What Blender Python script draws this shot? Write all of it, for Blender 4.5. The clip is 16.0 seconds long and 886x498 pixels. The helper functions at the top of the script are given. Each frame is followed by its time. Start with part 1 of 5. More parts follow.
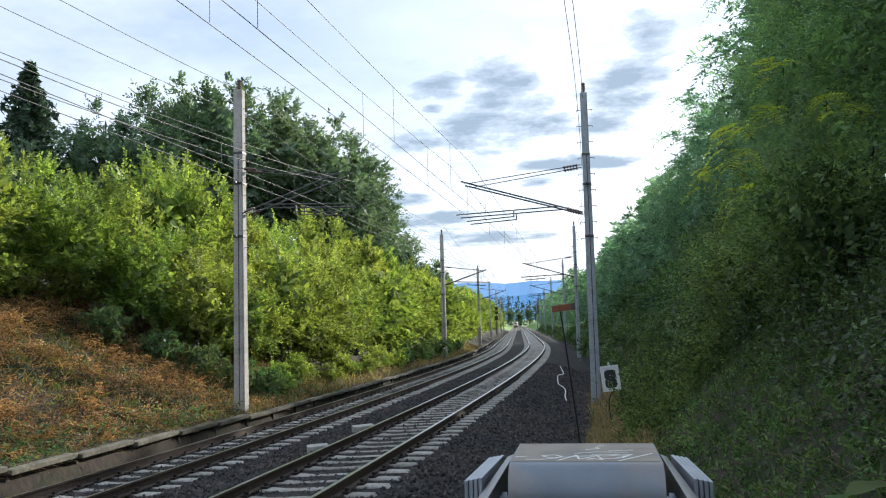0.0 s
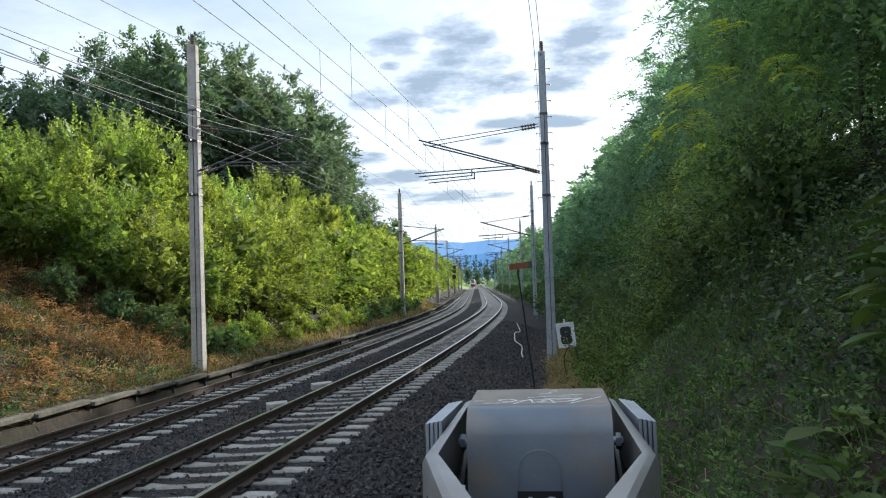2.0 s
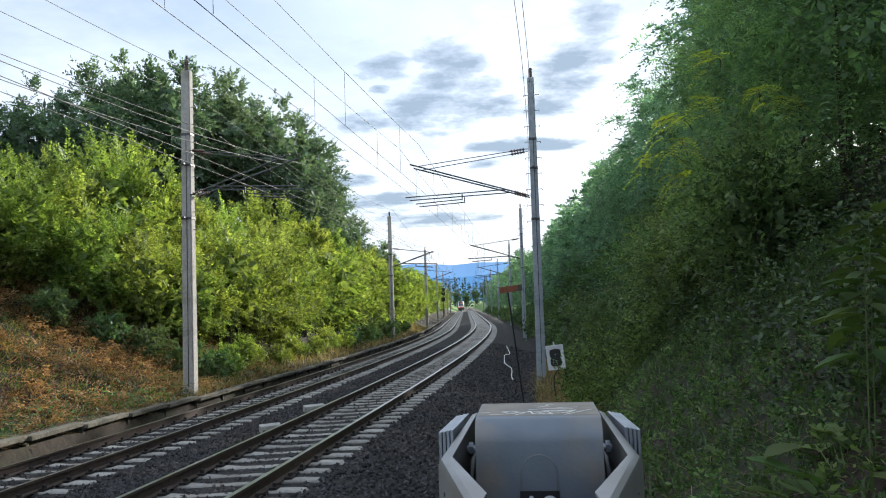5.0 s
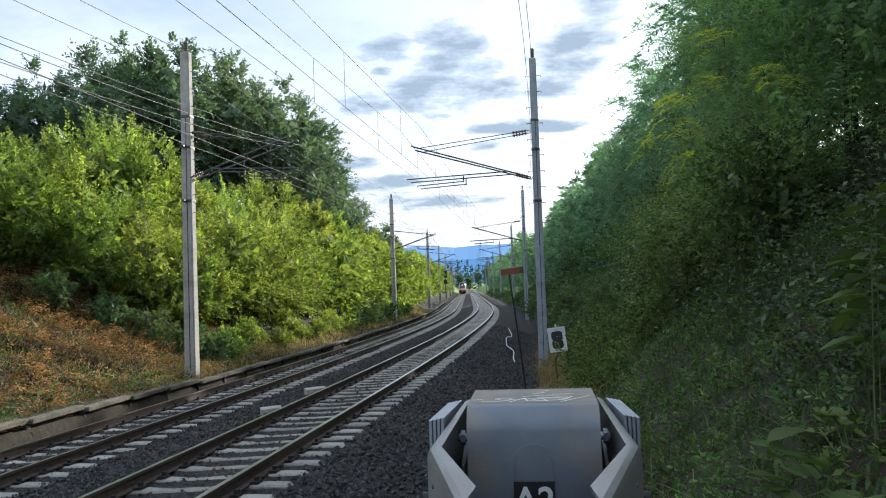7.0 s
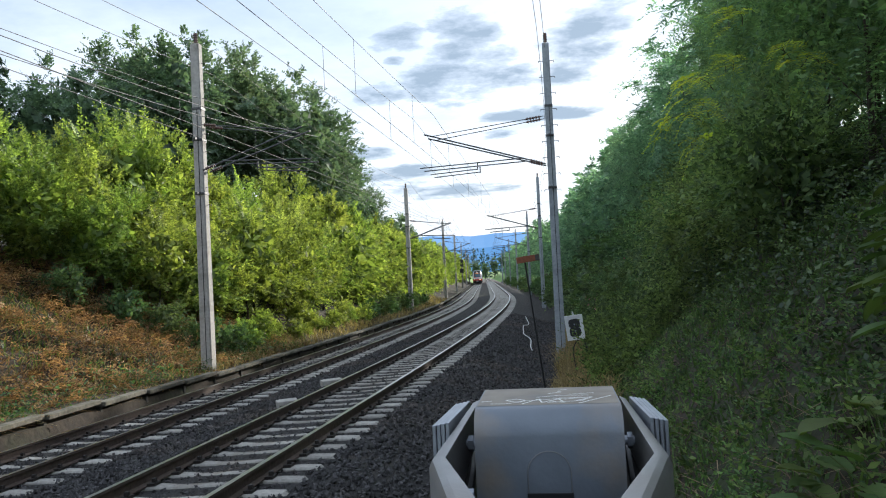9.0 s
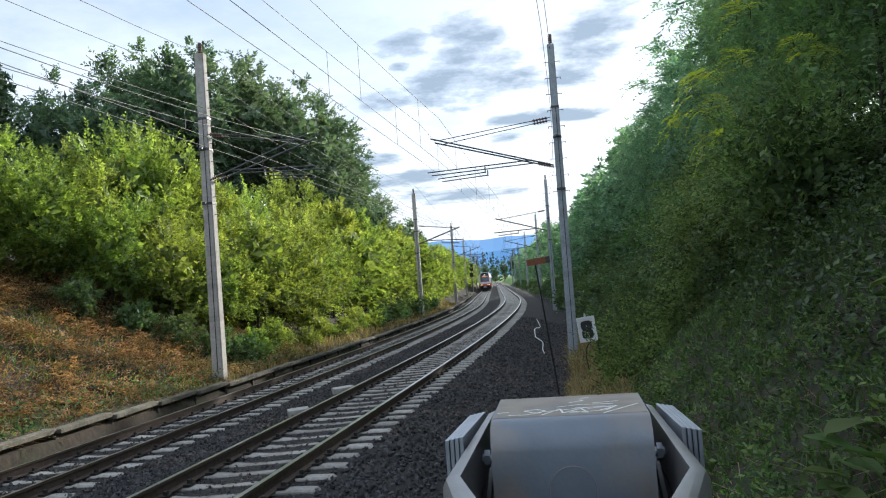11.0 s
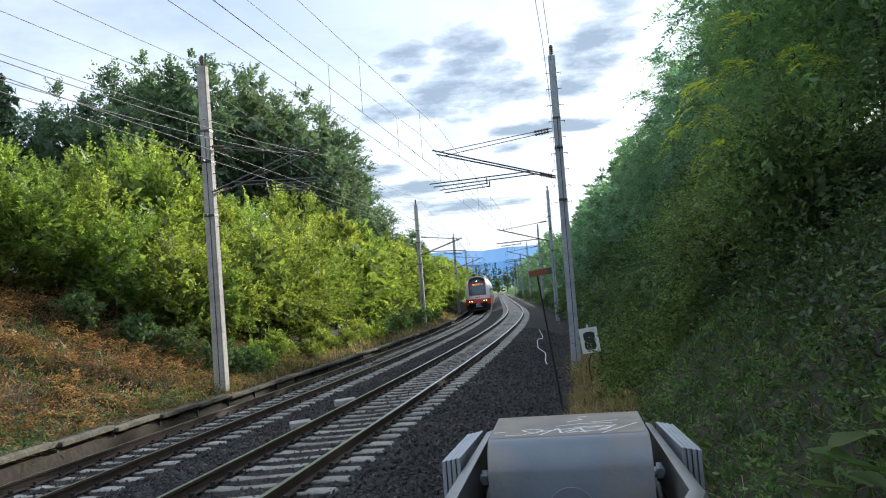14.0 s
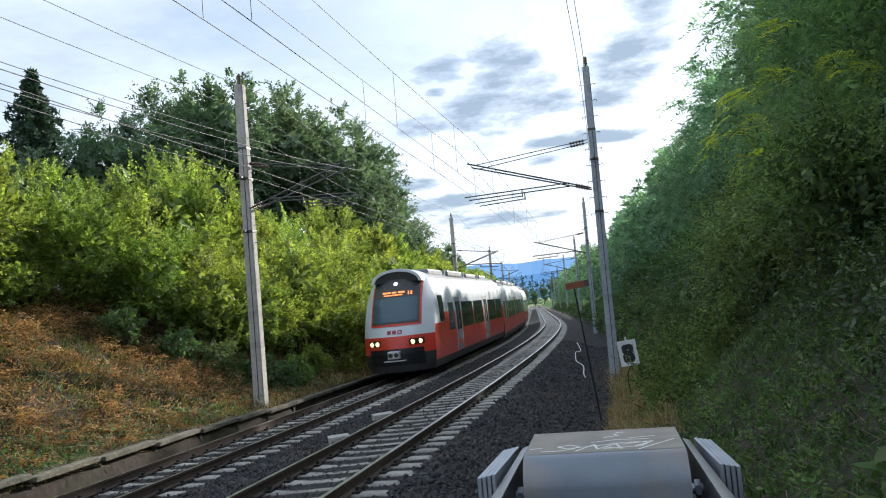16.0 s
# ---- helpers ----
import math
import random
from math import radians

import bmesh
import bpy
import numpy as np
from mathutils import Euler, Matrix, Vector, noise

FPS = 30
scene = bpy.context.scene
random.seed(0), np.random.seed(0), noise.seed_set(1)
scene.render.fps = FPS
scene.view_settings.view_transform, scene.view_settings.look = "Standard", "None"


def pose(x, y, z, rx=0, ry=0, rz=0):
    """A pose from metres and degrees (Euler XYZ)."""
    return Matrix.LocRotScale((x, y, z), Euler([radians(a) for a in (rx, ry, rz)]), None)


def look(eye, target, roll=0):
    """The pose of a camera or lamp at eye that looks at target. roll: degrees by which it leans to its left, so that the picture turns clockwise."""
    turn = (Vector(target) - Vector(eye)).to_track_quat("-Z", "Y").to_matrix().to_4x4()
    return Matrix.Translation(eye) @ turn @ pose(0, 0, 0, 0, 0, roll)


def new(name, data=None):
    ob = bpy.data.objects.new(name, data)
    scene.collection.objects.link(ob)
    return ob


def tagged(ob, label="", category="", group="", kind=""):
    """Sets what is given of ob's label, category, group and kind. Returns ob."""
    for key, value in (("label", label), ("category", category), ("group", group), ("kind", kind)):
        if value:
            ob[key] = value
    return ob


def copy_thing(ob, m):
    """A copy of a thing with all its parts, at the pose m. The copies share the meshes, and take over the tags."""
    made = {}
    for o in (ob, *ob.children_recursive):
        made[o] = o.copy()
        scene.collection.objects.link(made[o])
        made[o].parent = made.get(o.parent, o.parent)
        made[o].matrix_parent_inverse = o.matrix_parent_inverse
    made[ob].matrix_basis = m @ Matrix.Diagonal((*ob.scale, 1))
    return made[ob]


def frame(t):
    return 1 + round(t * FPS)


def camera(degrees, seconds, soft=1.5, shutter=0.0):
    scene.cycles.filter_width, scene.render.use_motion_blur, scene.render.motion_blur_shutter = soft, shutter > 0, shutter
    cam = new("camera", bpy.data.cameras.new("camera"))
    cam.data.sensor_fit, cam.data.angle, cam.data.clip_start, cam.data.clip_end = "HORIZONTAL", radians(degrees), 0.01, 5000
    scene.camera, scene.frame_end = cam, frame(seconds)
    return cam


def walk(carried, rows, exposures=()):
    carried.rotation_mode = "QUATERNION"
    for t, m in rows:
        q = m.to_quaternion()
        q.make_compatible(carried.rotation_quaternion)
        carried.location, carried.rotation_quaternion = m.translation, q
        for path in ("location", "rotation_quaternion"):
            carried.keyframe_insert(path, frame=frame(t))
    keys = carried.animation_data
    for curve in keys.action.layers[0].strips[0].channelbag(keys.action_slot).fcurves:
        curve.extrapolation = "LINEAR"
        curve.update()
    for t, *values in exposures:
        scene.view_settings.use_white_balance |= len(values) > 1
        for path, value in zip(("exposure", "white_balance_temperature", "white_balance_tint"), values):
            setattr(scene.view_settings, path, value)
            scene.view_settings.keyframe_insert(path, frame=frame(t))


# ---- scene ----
EXPOSURE, KELVIN = 0.62, 5650
cam = camera(55.5, 16.0, 1.1)
PATH = [
    (0, (0.139, -0.366, 2.111), (0.134, 1.627, 2.279), -1.6),
    (0.5, (0.147, -0.341, 2.107), (0.164, 1.652, 2.27), -1.7),
    (1, (0.183, -0.092, 2.093), (0.232, 1.901, 2.254), -1.5),
    (1.5, (0.149, -0.206, 2.096), (0.228, 1.789, 2.223), -1.7),
    (2, (0.13, -0.456, 2.097), (0.222, 1.541, 2.165), -1.8),
    (2.5, (0.117, -0.6, 2.117), (0.219, 1.396, 2.183), -2.1),
    (3, (0.06, -0.826, 2.108), (0.147, 1.171, 2.182), -2.0),
    (3.5, (0.044, -0.897, 2.112), (0.143, 1.098, 2.213), -1.8),
    (4, (0.049, -0.848, 2.107), (0.161, 1.145, 2.229), -1.7),
    (6.5, (0.074, -0.663, 2.114), (0.196, 1.331, 2.214), -1.8),
    (7, (0.096, -0.634, 2.108), (0.209, 1.362, 2.187), -1.9),
    (7.5, (0.138, -0.547, 2.118), (0.215, 1.45, 2.19), -1.9),
    (8, (0.135, -0.513, 2.119), (0.193, 1.485, 2.18), -2.0),
    (8.5, (0.137, -0.469, 2.113), (0.203, 1.53, 2.168), -2.4),
    (11, (0.144, -0.273, 2.103), (0.197, 1.725, 2.17), -4.1),
    (11.5, (0.142, -0.287, 2.13), (0.168, 1.711, 2.215), -4.0),
    (12, (0.144, -0.253, 2.116), (0.15, 1.746, 2.19), -3.6),
    (12.5, (0.143, -0.251, 2.115), (0.152, 1.748, 2.194), -3.6),
    (13, (0.144, -0.268, 2.117), (0.172, 1.730, 2.207), -4.0),
    (13.5, (0.159, -0.243, 2.128), (0.206, 1.754, 2.22), -4.4),
    (14, (0.159, -0.257, 2.118), (0.208, 1.741, 2.211), -4.3),
    (14.5, (0.162, -0.248, 2.117), (0.197, 1.749, 2.218), -4.2),
    (15, (0.16, -0.248, 2.12), (0.167, 1.749, 2.234), -4.1),
    (15.5, (0.158, -0.256, 2.125), (0.139, 1.740, 2.256), -4.4),
    (16, (0.166, -0.265, 2.124), (0.132, 1.730, 2.255), -4.8),
]
walk(cam, [(t, look(eye, target, roll)) for t, eye, target, roll in PATH], [(0.0, EXPOSURE, KELVIN, 10), (16.0, EXPOSURE, KELVIN, 10)])

# ---- light ----
SUN_AZ, SUN_EL = 38.0, 18.5     # degrees right of +y, above the horizon
world = bpy.data.worlds.new("sky")
scene.world = world
world.use_nodes = True


def build_sky():
    nt = world.node_tree
    nt.nodes.clear()
    N, L = nt.nodes.new, nt.links.new
    out = N("ShaderNodeOutputWorld")
    bg = N("ShaderNodeBackground")
    bg.inputs["Strength"].default_value = 0.105
    sky = N("ShaderNodeTexSky")
    sky.sky_type, sky.sun_disc = "NISHITA", False
    sky.sun_elevation, sky.sun_rotation = radians(SUN_EL), radians(SUN_AZ)
    sky.air_density, sky.dust_density, sky.ozone_density = 1.0, 2.0, 1.0
    tc = N("ShaderNodeTexCoord")
    sep = N("ShaderNodeSeparateXYZ")
    L(tc.outputs["Generated"], sep.inputs[0])

    def math_node(op, a, b=None, clamp=False):
        n = N("ShaderNodeMath")
        n.operation, n.use_clamp = op, clamp
        for i, v in enumerate((a, b)):
            if v is None:
                continue
            if isinstance(v, (int, float)):
                n.inputs[i].default_value = v
            else:
                L(v, n.inputs[i])
        return n.outputs[0]

    # clouds lie on a flat layer overhead: divide by height
    h = math_node("MAXIMUM", sep.outputs[2], 0.0)
    h2 = math_node("ADD", h, 0.12)
    u = math_node("DIVIDE", sep.outputs[0], h2)
    v = math_node("DIVIDE", sep.outputs[1], h2)
    comb = N("ShaderNodeCombineXYZ")
    L(u, comb.inputs[0]), L(v, comb.inputs[1])
    comb.inputs[2].default_value = 3.7

    def cloud_noise(scale, detail, rough, seed):
        n = N("ShaderNodeTexNoise")
        n.inputs["Scale"].default_value = scale
        n.inputs["Detail"].default_value = detail
        n.inputs["Roughness"].default_value = rough
        add = N("ShaderNodeVectorMath")
        add.operation = "ADD"
        add.inputs[1].default_value = (seed, seed * 0.7, 0)
        L(comb.outputs[0], add.inputs[0])
        L(add.outputs[0], n.inputs["Vector"])
        return n.outputs["Fac"]

    def ramp(fac, stops):
        r = N("ShaderNodeValToRGB")
        els = r.color_ramp.elements
        for i, (pos, c) in enumerate(stops):
            e = els[i] if i < 2 else els.new(pos)
            e.position, e.color = pos, (c, c, c, 1)
        L(fac, r.inputs[0])
        return r.outputs[0]

    def mix(fac, a, b):
        m = N("ShaderNodeMixRGB")
        for sock, val in zip(m.inputs, (fac, a, b)):
            if isinstance(val, tuple):
                sock.default_value = val
            elif isinstance(val, (int, float)):
                sock.default_value = val
            else:
                L(val, sock)
        return m.outputs[0]

    # lumps of the grey cumulus: direction, half widths in degrees
    dirx = math_node("ARCTAN2", sep.outputs[0], sep.outputs[1])
    elev = math_node("ARCSINE", sep.outputs[2])
    wob = cloud_noise(5.2, 9, 0.6, 5.0)
    wob = math_node("SUBTRACT", wob, 0.5)
    lump = None
    for az, el, wa, we in LUMPS:
        a = math_node("DIVIDE", math_node("SUBTRACT", dirx, radians(az)), radians(wa))
        e = math_node("DIVIDE", math_node("SUBTRACT", elev, radians(el)), radians(we))
        d = math_node("ADD", math_node("MULTIPLY", a, a), math_node("MULTIPLY", e, e))
        g = math_node("SUBTRACT", 1.0, d)
        lump = g if lump is None else math_node("MAXIMUM", lump, g)
    lump = math_node("MAXIMUM", lump, -1.5)
    lump = math_node("ADD", lump, math_node("MULTIPLY", wob, 4.6))
    grey = ramp(lump, [(0.0, 0.0), (0.35, 0.45), (1.3, 1.0)])
    # thin bright veil
    veil = ramp(cloud_noise(1.3, 9, 0.62, 0.0), [(0.30, 0.35), (0.66, 1.0)])
    # glare of the hidden sun behind thin cloud
    sunv = N("ShaderNodeVectorMath")
    sunv.operation = "DOT_PRODUCT"
    sunv.inputs[1].default_value = (math.sin(radians(24)) * 0.9, math.cos(radians(24)) * 0.9, 0.42)
    L(tc.outputs["Generated"], sunv.inputs[0])
    glow = math_node("POWER", math_node("MAXIMUM", sunv.outputs["Value"], 0.0), 7.0)
    veil = math_node("MAXIMUM", veil, math_node("MULTIPLY", glow, 1.15, True), True)
    col = mix(veil, sky.outputs[0], (6.9, 7.1, 7.2, 1))
    low = ramp(elev, [(0.0, 1.0), (0.22, 0.0)])
    col = mix(math_node("MULTIPLY", low, 0.75), col, (7.3, 7.3, 7.0, 1))
    streak = ramp(cloud_noise(3.4, 8, 0.65, 11.0), [(0.5, 0.0), (0.72, 0.55)])
    col = mix(streak, col, (4.6, 5.1, 5.6, 1))
    col = mix(math_node("MULTIPLY", grey, 0.88), col, (2.5, 3.05, 3.5, 1))
    L(col, bg.inputs[0]), L(bg.outputs[0], out.inputs[0])


# azimuth to the right of +y, elevation, half width, half height (degrees)
LUMPS = [(4.2, 15.4, 2.6, 2.3), (2.8, 12.9, 4.0, 1.6), (0.0, 15.6, 2.1, 1.0), (-0.5, 14.3, 0.8, 0.4), (6.0, 13.8, 2.3, 1.5), (7.4, 13.1, 2.4, 1.0),
         (12.0, 15.2, 3.0, 1.9), (13.9, 18.2, 2.2, 1.8), (11.3, 12.9, 2.7, 0.8), (7.3, 10.3, 2.7, 0.5), (6.2, 9.2, 1.5, 0.4), (-0.4, 6.7, 3.8, 0.8),
         (-1.8, 12.2, 2.3, 0.8), (10.3, 10.3, 3.1, 0.6), (2.8, 5.5, 4.6, 0.5), (-3.3, 8.2, 2.3, 0.5)]
build_sky()
sun = new("sun", bpy.data.lights.new("sun", "SUN"))
sun.data.energy, sun.data.angle, sun.data.color = 5.0, radians(0.8), (1.0, 0.87, 0.68)
sd = Vector((math.sin(radians(SUN_AZ)) * math.cos(radians(SUN_EL)), math.cos(radians(SUN_AZ)) * math.cos(radians(SUN_EL)), math.sin(radians(SUN_EL))))
sun.matrix_world = look(sd * 80, (0, 0, 0))
scene.view_settings.exposure = 0.0

# ---- materials ----


def material(name, base, rough=0.8, metal=0.0, grain=0.15, scale=20.0, stain=None, stain_scale=1.5, stain_at=(0.5, 0.7),
             bump=0.3, bump_scale=60.0, vary=0.0, island=0.0, glow=None, spec=0.5):
    """Two scales of variation (grain, stains) over a base colour, and a bump."""
    m = bpy.data.materials.new(name)
    m.use_nodes = True
    nt = m.node_tree
    N, L = nt.nodes.new, nt.links.new
    p = nt.nodes["Principled BSDF"]
    p.inputs["Roughness"].default_value, p.inputs["Metallic"].default_value = rough, metal
    p.inputs["Specular IOR Level"].default_value = spec
    tc = N("ShaderNodeTexCoord")
    n1 = N("ShaderNodeTexNoise")
    n1.inputs["Scale"].default_value, n1.inputs["Detail"].default_value = scale, 6
    L(tc.outputs["Object"], n1.inputs["Vector"])
    val = N("ShaderNodeMapRange")
    val.inputs["To Min"].default_value, val.inputs["To Max"].default_value = 1 - grain, 1 + grain
    val.inputs["From Min"].default_value, val.inputs["From Max"].default_value = 0.3, 0.7
    L(n1.outputs["Fac"], val.inputs["Value"])
    col = None
    if stain:
        n2 = N("ShaderNodeTexNoise")
        n2.inputs["Scale"].default_value, n2.inputs["Detail"].default_value = stain_scale, 5
        L(tc.outputs["Object"], n2.inputs["Vector"])
        r = N("ShaderNodeValToRGB")
        r.color_ramp.elements[0].position, r.color_ramp.elements[1].position = stain_at
        r.color_ramp.elements[0].color, r.color_ramp.elements[1].color = (*base, 1), (*stain, 1)
        L(n2.outputs["Fac"], r.inputs[0])
        col = r.outputs[0]
    hsv = N("ShaderNodeHueSaturation")
    if col:
        L(col, hsv.inputs["Color"])
    else:
        hsv.inputs["Color"].default_value = (*base, 1)
    value = val.outputs[0]
    for amount, node, sock in ((vary, "ShaderNodeObjectInfo", "Random"), (island, "ShaderNodeNewGeometry", "Random Per Island")):
        if amount:
            o = N(node)
            mr = N("ShaderNodeMapRange")
            mr.inputs["To Min"].default_value, mr.inputs["To Max"].default_value = 1 - amount, 1 + amount
            L(o.outputs[sock], mr.inputs["Value"])
            mu = N("ShaderNodeMath")
            mu.operation = "MULTIPLY"
            L(value, mu.inputs[0]), L(mr.outputs[0], mu.inputs[1])
            value = mu.outputs[0]
    L(value, hsv.inputs["Value"])
    L(hsv.outputs[0], p.inputs["Base Color"])
    if bump:
        n3 = N("ShaderNodeTexNoise")
        n3.inputs["Scale"].default_value, n3.inputs["Detail"].default_value = bump_scale, 4
        L(tc.outputs["Object"], n3.inputs["Vector"])
        b = N("ShaderNodeBump")
        b.inputs["Strength"].default_value, b.inputs["Distance"].default_value = bump, 0.02
        L(n3.outputs["Fac"], b.inputs["Height"])
        L(b.outputs[0], p.inputs["Normal"])
    if glow:
        p.inputs["Emission Color"].default_value = (*glow[0], 1)
        p.inputs["Emission Strength"].default_value = glow[1]
    return m


def leaf_material(name, base, light, through_amount=0.45, hue=0.03, tint=(1.5, 1.6, 0.7)):
    """Leaves: matt and a little glossy, letting light through, each one of its own shade."""
    m = bpy.data.materials.new(name)
    m.use_nodes = True
    nt = m.node_tree
    nt.nodes.clear()
    N, L = nt.nodes.new, nt.links.new
    out = N("ShaderNodeOutputMaterial")
    geo, info = N("ShaderNodeNewGeometry"), N("ShaderNodeObjectInfo")
    r = N("ShaderNodeValToRGB")
    r.color_ramp.elements[0].color, r.color_ramp.elements[1].color = (*base, 1), (*light, 1)
    L(geo.outputs["Random Per Island"], r.inputs[0])
    hsv = N("ShaderNodeHueSaturation")
    mr = N("ShaderNodeMapRange")
    mr.inputs["To Min"].default_value, mr.inputs["To Max"].default_value = 0.5 - hue, 0.5 + hue
    L(info.outputs["Random"], mr.inputs["Value"])
    L(mr.outputs[0], hsv.inputs["Hue"])
    n = N("ShaderNodeTexNoise")
    n.inputs["Scale"].default_value = 1.1
    n.inputs["Detail"].default_value = 4
    tc = N("ShaderNodeTexCoord")
    L(tc.outputs["Object"], n.inputs["Vector"])
    m2 = N("ShaderNodeMapRange")
    m2.inputs["From Min"].default_value, m2.inputs["From Max"].default_value = 0.3, 0.7
    m2.inputs["To Min"].default_value, m2.inputs["To Max"].default_value = 0.5, 1.5
    L(n.outputs["Fac"], m2.inputs["Value"]), L(m2.outputs[0], hsv.inputs["Value"])
    L(r.outputs[0], hsv.inputs["Color"])
    d, t, g = N("ShaderNodeBsdfDiffuse"), N("ShaderNodeBsdfTranslucent"), N("ShaderNodeBsdfGlossy")
    g.inputs["Roughness"].default_value = 0.5
    gam = N("ShaderNodeMixRGB")
    gam.blend_type = "MULTIPLY"
    gam.inputs[0].default_value = 1.0
    gam.inputs[2].default_value = (*tint, 1)
    L(hsv.outputs[0], gam.inputs[1])
    L(hsv.outputs[0], d.inputs[0]), L(gam.outputs[0], t.inputs[0])
    a, b = N("ShaderNodeMixShader"), N("ShaderNodeMixShader")
    a.inputs[0].default_value, b.inputs[0].default_value = through_amount, 0.035
    L(d.outputs[0], a.inputs[1]), L(t.outputs[0], a.inputs[2])
    L(a.outputs[0], b.inputs[1]), L(g.outputs[0], b.inputs[2])
    L(b.outputs[0], out.inputs[0])
    return m


M = {
    "ballast_bed": material("ballast_bed", (0.02, 0.019, 0.019), 0.98, grain=0.6, scale=30, stain=(0.035, 0.03, 0.026), bump=0.9, bump_scale=45),
    "stone": material("stone", (0.05, 0.048, 0.05), 0.8, grain=0.35, scale=30, stain=(0.085, 0.07, 0.06), stain_scale=0.5, island=0.85, bump=0.3),
    "sleeper": material("sleeper", (0.35, 0.335, 0.305), 0.9, grain=0.2, scale=25, stain=(0.22, 0.19, 0.155), stain_scale=3, vary=0.2),
    "rail_steel": material("rail_steel", (0.5, 0.5, 0.5), 0.28, metal=1.0, grain=0.1, bump=0.05),
    "rail_rust": material("rail_rust", (0.075, 0.052, 0.04), 0.85, grain=0.3, scale=15, stain=(0.07, 0.05, 0.04)),
    "clip": material("clip", (0.035, 0.03, 0.027), 0.6, metal=0.4),
    "concrete": material("concrete", (0.42, 0.40, 0.37), 0.9, grain=0.15, scale=12, stain=(0.27, 0.25, 0.22), stain_scale=1.2, vary=0.1),
    "wall_concrete": material("wall_concrete", (0.13, 0.12, 0.095), 0.95, grain=0.35, scale=14, stain=(0.065, 0.065, 0.04), stain_scale=2.2, vary=0.3),
    "steel": material("steel", (0.30, 0.31, 0.32), 0.45, metal=0.8, grain=0.2),
    "dark_steel": material("dark_steel", (0.10, 0.10, 0.10), 0.5, metal=0.6, grain=0.2),
    # concrete of the right-hand masts, tinted blue for the shade they stand in
    "mast_blue_shade": material("mast_blue_shade", (0.36, 0.39, 0.42), 0.85, grain=0.15, scale=12, stain=(0.25, 0.27, 0.29), stain_scale=1.2, vary=0.1),
    "galvanised": material("galvanised", (0.50, 0.52, 0.55), 0.4, metal=0.75, grain=0.12, scale=8, stain=(0.40, 0.41, 0.42), stain_scale=5, bump=0.05),
    "aluminium": material("aluminium", (0.34, 0.37, 0.42), 0.42, metal=0.85, grain=0.12, scale=9, bump=0.03),
    "wire": material("wire", (0.10, 0.10, 0.10), 0.6, metal=0.5, grain=0.1, bump=0),
    "insulator": material("insulator", (0.10, 0.055, 0.04), 0.25, grain=0.1, bump=0),
    "pale_insulator": material("pale_insulator", (0.6, 0.62, 0.62), 0.3, grain=0.1, bump=0),
    "bank": material("bank", (0.035, 0.026, 0.017), 0.98, grain=0.4, scale=6, stain=(0.03, 0.042, 0.014), stain_scale=0.5, bump=0.9, bump_scale=9),
    "meadow": material("meadow", (0.14, 0.24, 0.045), 0.95, grain=0.3, scale=1, stain=(0.09, 0.15, 0.03), stain_scale=0.04, bump=0.5, bump_scale=2),
    "bark": material("bark", (0.065, 0.052, 0.04), 0.95, grain=0.4, scale=12, stain=(0.12, 0.10, 0.08), bump=0.9, bump_scale=25),
    "rust_paint": material("rust_paint", (0.26, 0.09, 0.045), 0.7, grain=0.25, stain=(0.25, 0.10, 0.05), stain_scale=6),
    "white_paint": material("white_paint", (0.78, 0.79, 0.8), 0.4, grain=0.06, bump=0.05),
    "black_paint": material("black_paint", (0.015, 0.016, 0.018), 0.45, grain=0.15, bump=0.05),
    "rubber": material("rubber", (0.025, 0.025, 0.025), 0.8, grain=0.2),
    "leaf_bush": leaf_material("leaf_bush", (0.09, 0.14, 0.035), (0.31, 0.385, 0.10), 0.5, 0.018, (1.5, 1.5, 0.65)),
    "leaf_oak": leaf_material("leaf_oak", (0.08, 0.13, 0.085), (0.17, 0.23, 0.14), 0.45, 0.02, (1.3, 1.4, 0.85)),
    "leaf_fir": leaf_material("leaf_fir", (0.04, 0.075, 0.055), (0.08, 0.125, 0.08), 0.15),
    "leaf_ash": leaf_material("leaf_ash", (0.11, 0.195, 0.14), (0.26, 0.37, 0.24), 0.55, 0.02, (1.25, 1.45, 0.9)),
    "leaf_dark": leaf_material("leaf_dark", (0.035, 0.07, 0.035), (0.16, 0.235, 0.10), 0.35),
    "leaf_weed": leaf_material("leaf_weed", (0.03, 0.06, 0.022), (0.21, 0.30, 0.095), 0.3),
    "dead_fern": leaf_material("dead_fern", (0.10, 0.05, 0.022), (0.55, 0.35, 0.16), 0.35, 0.01, (1.3, 1.2, 0.9)),
    "dry_grass": leaf_material("dry_grass", (0.20, 0.15, 0.07), (0.38, 0.30, 0.15), 0.3, 0.01),
    "litter": leaf_material("litter", (0.05, 0.035, 0.02), (0.32, 0.245, 0.15), 0.25, 0.01, (1.1, 1.05, 0.9)),
    "blossom": leaf_material("blossom", (0.45, 0.16, 0.2), (0.6, 0.3, 0.32), 0.4, 0.01, (1.1, 0.9, 0.9)),
    "leaf_bank": leaf_material("leaf_bank", (0.09, 0.14, 0.06), (0.28, 0.36, 0.15), 0.45, 0.015),
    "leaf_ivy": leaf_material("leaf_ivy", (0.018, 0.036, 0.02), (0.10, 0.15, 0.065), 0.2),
    # darker concrete: the shade below the kerb lids is put into this colour
    "undershade_concrete": material("undershade_concrete", (0.055, 0.05, 0.04), 0.9, grain=0.35, scale=12, stain=(0.03, 0.032, 0.02), stain_scale=1.8, vary=0.3),
    "grass": leaf_material("grass", (0.05, 0.10, 0.025), (0.12, 0.17, 0.05), 0.35),
}

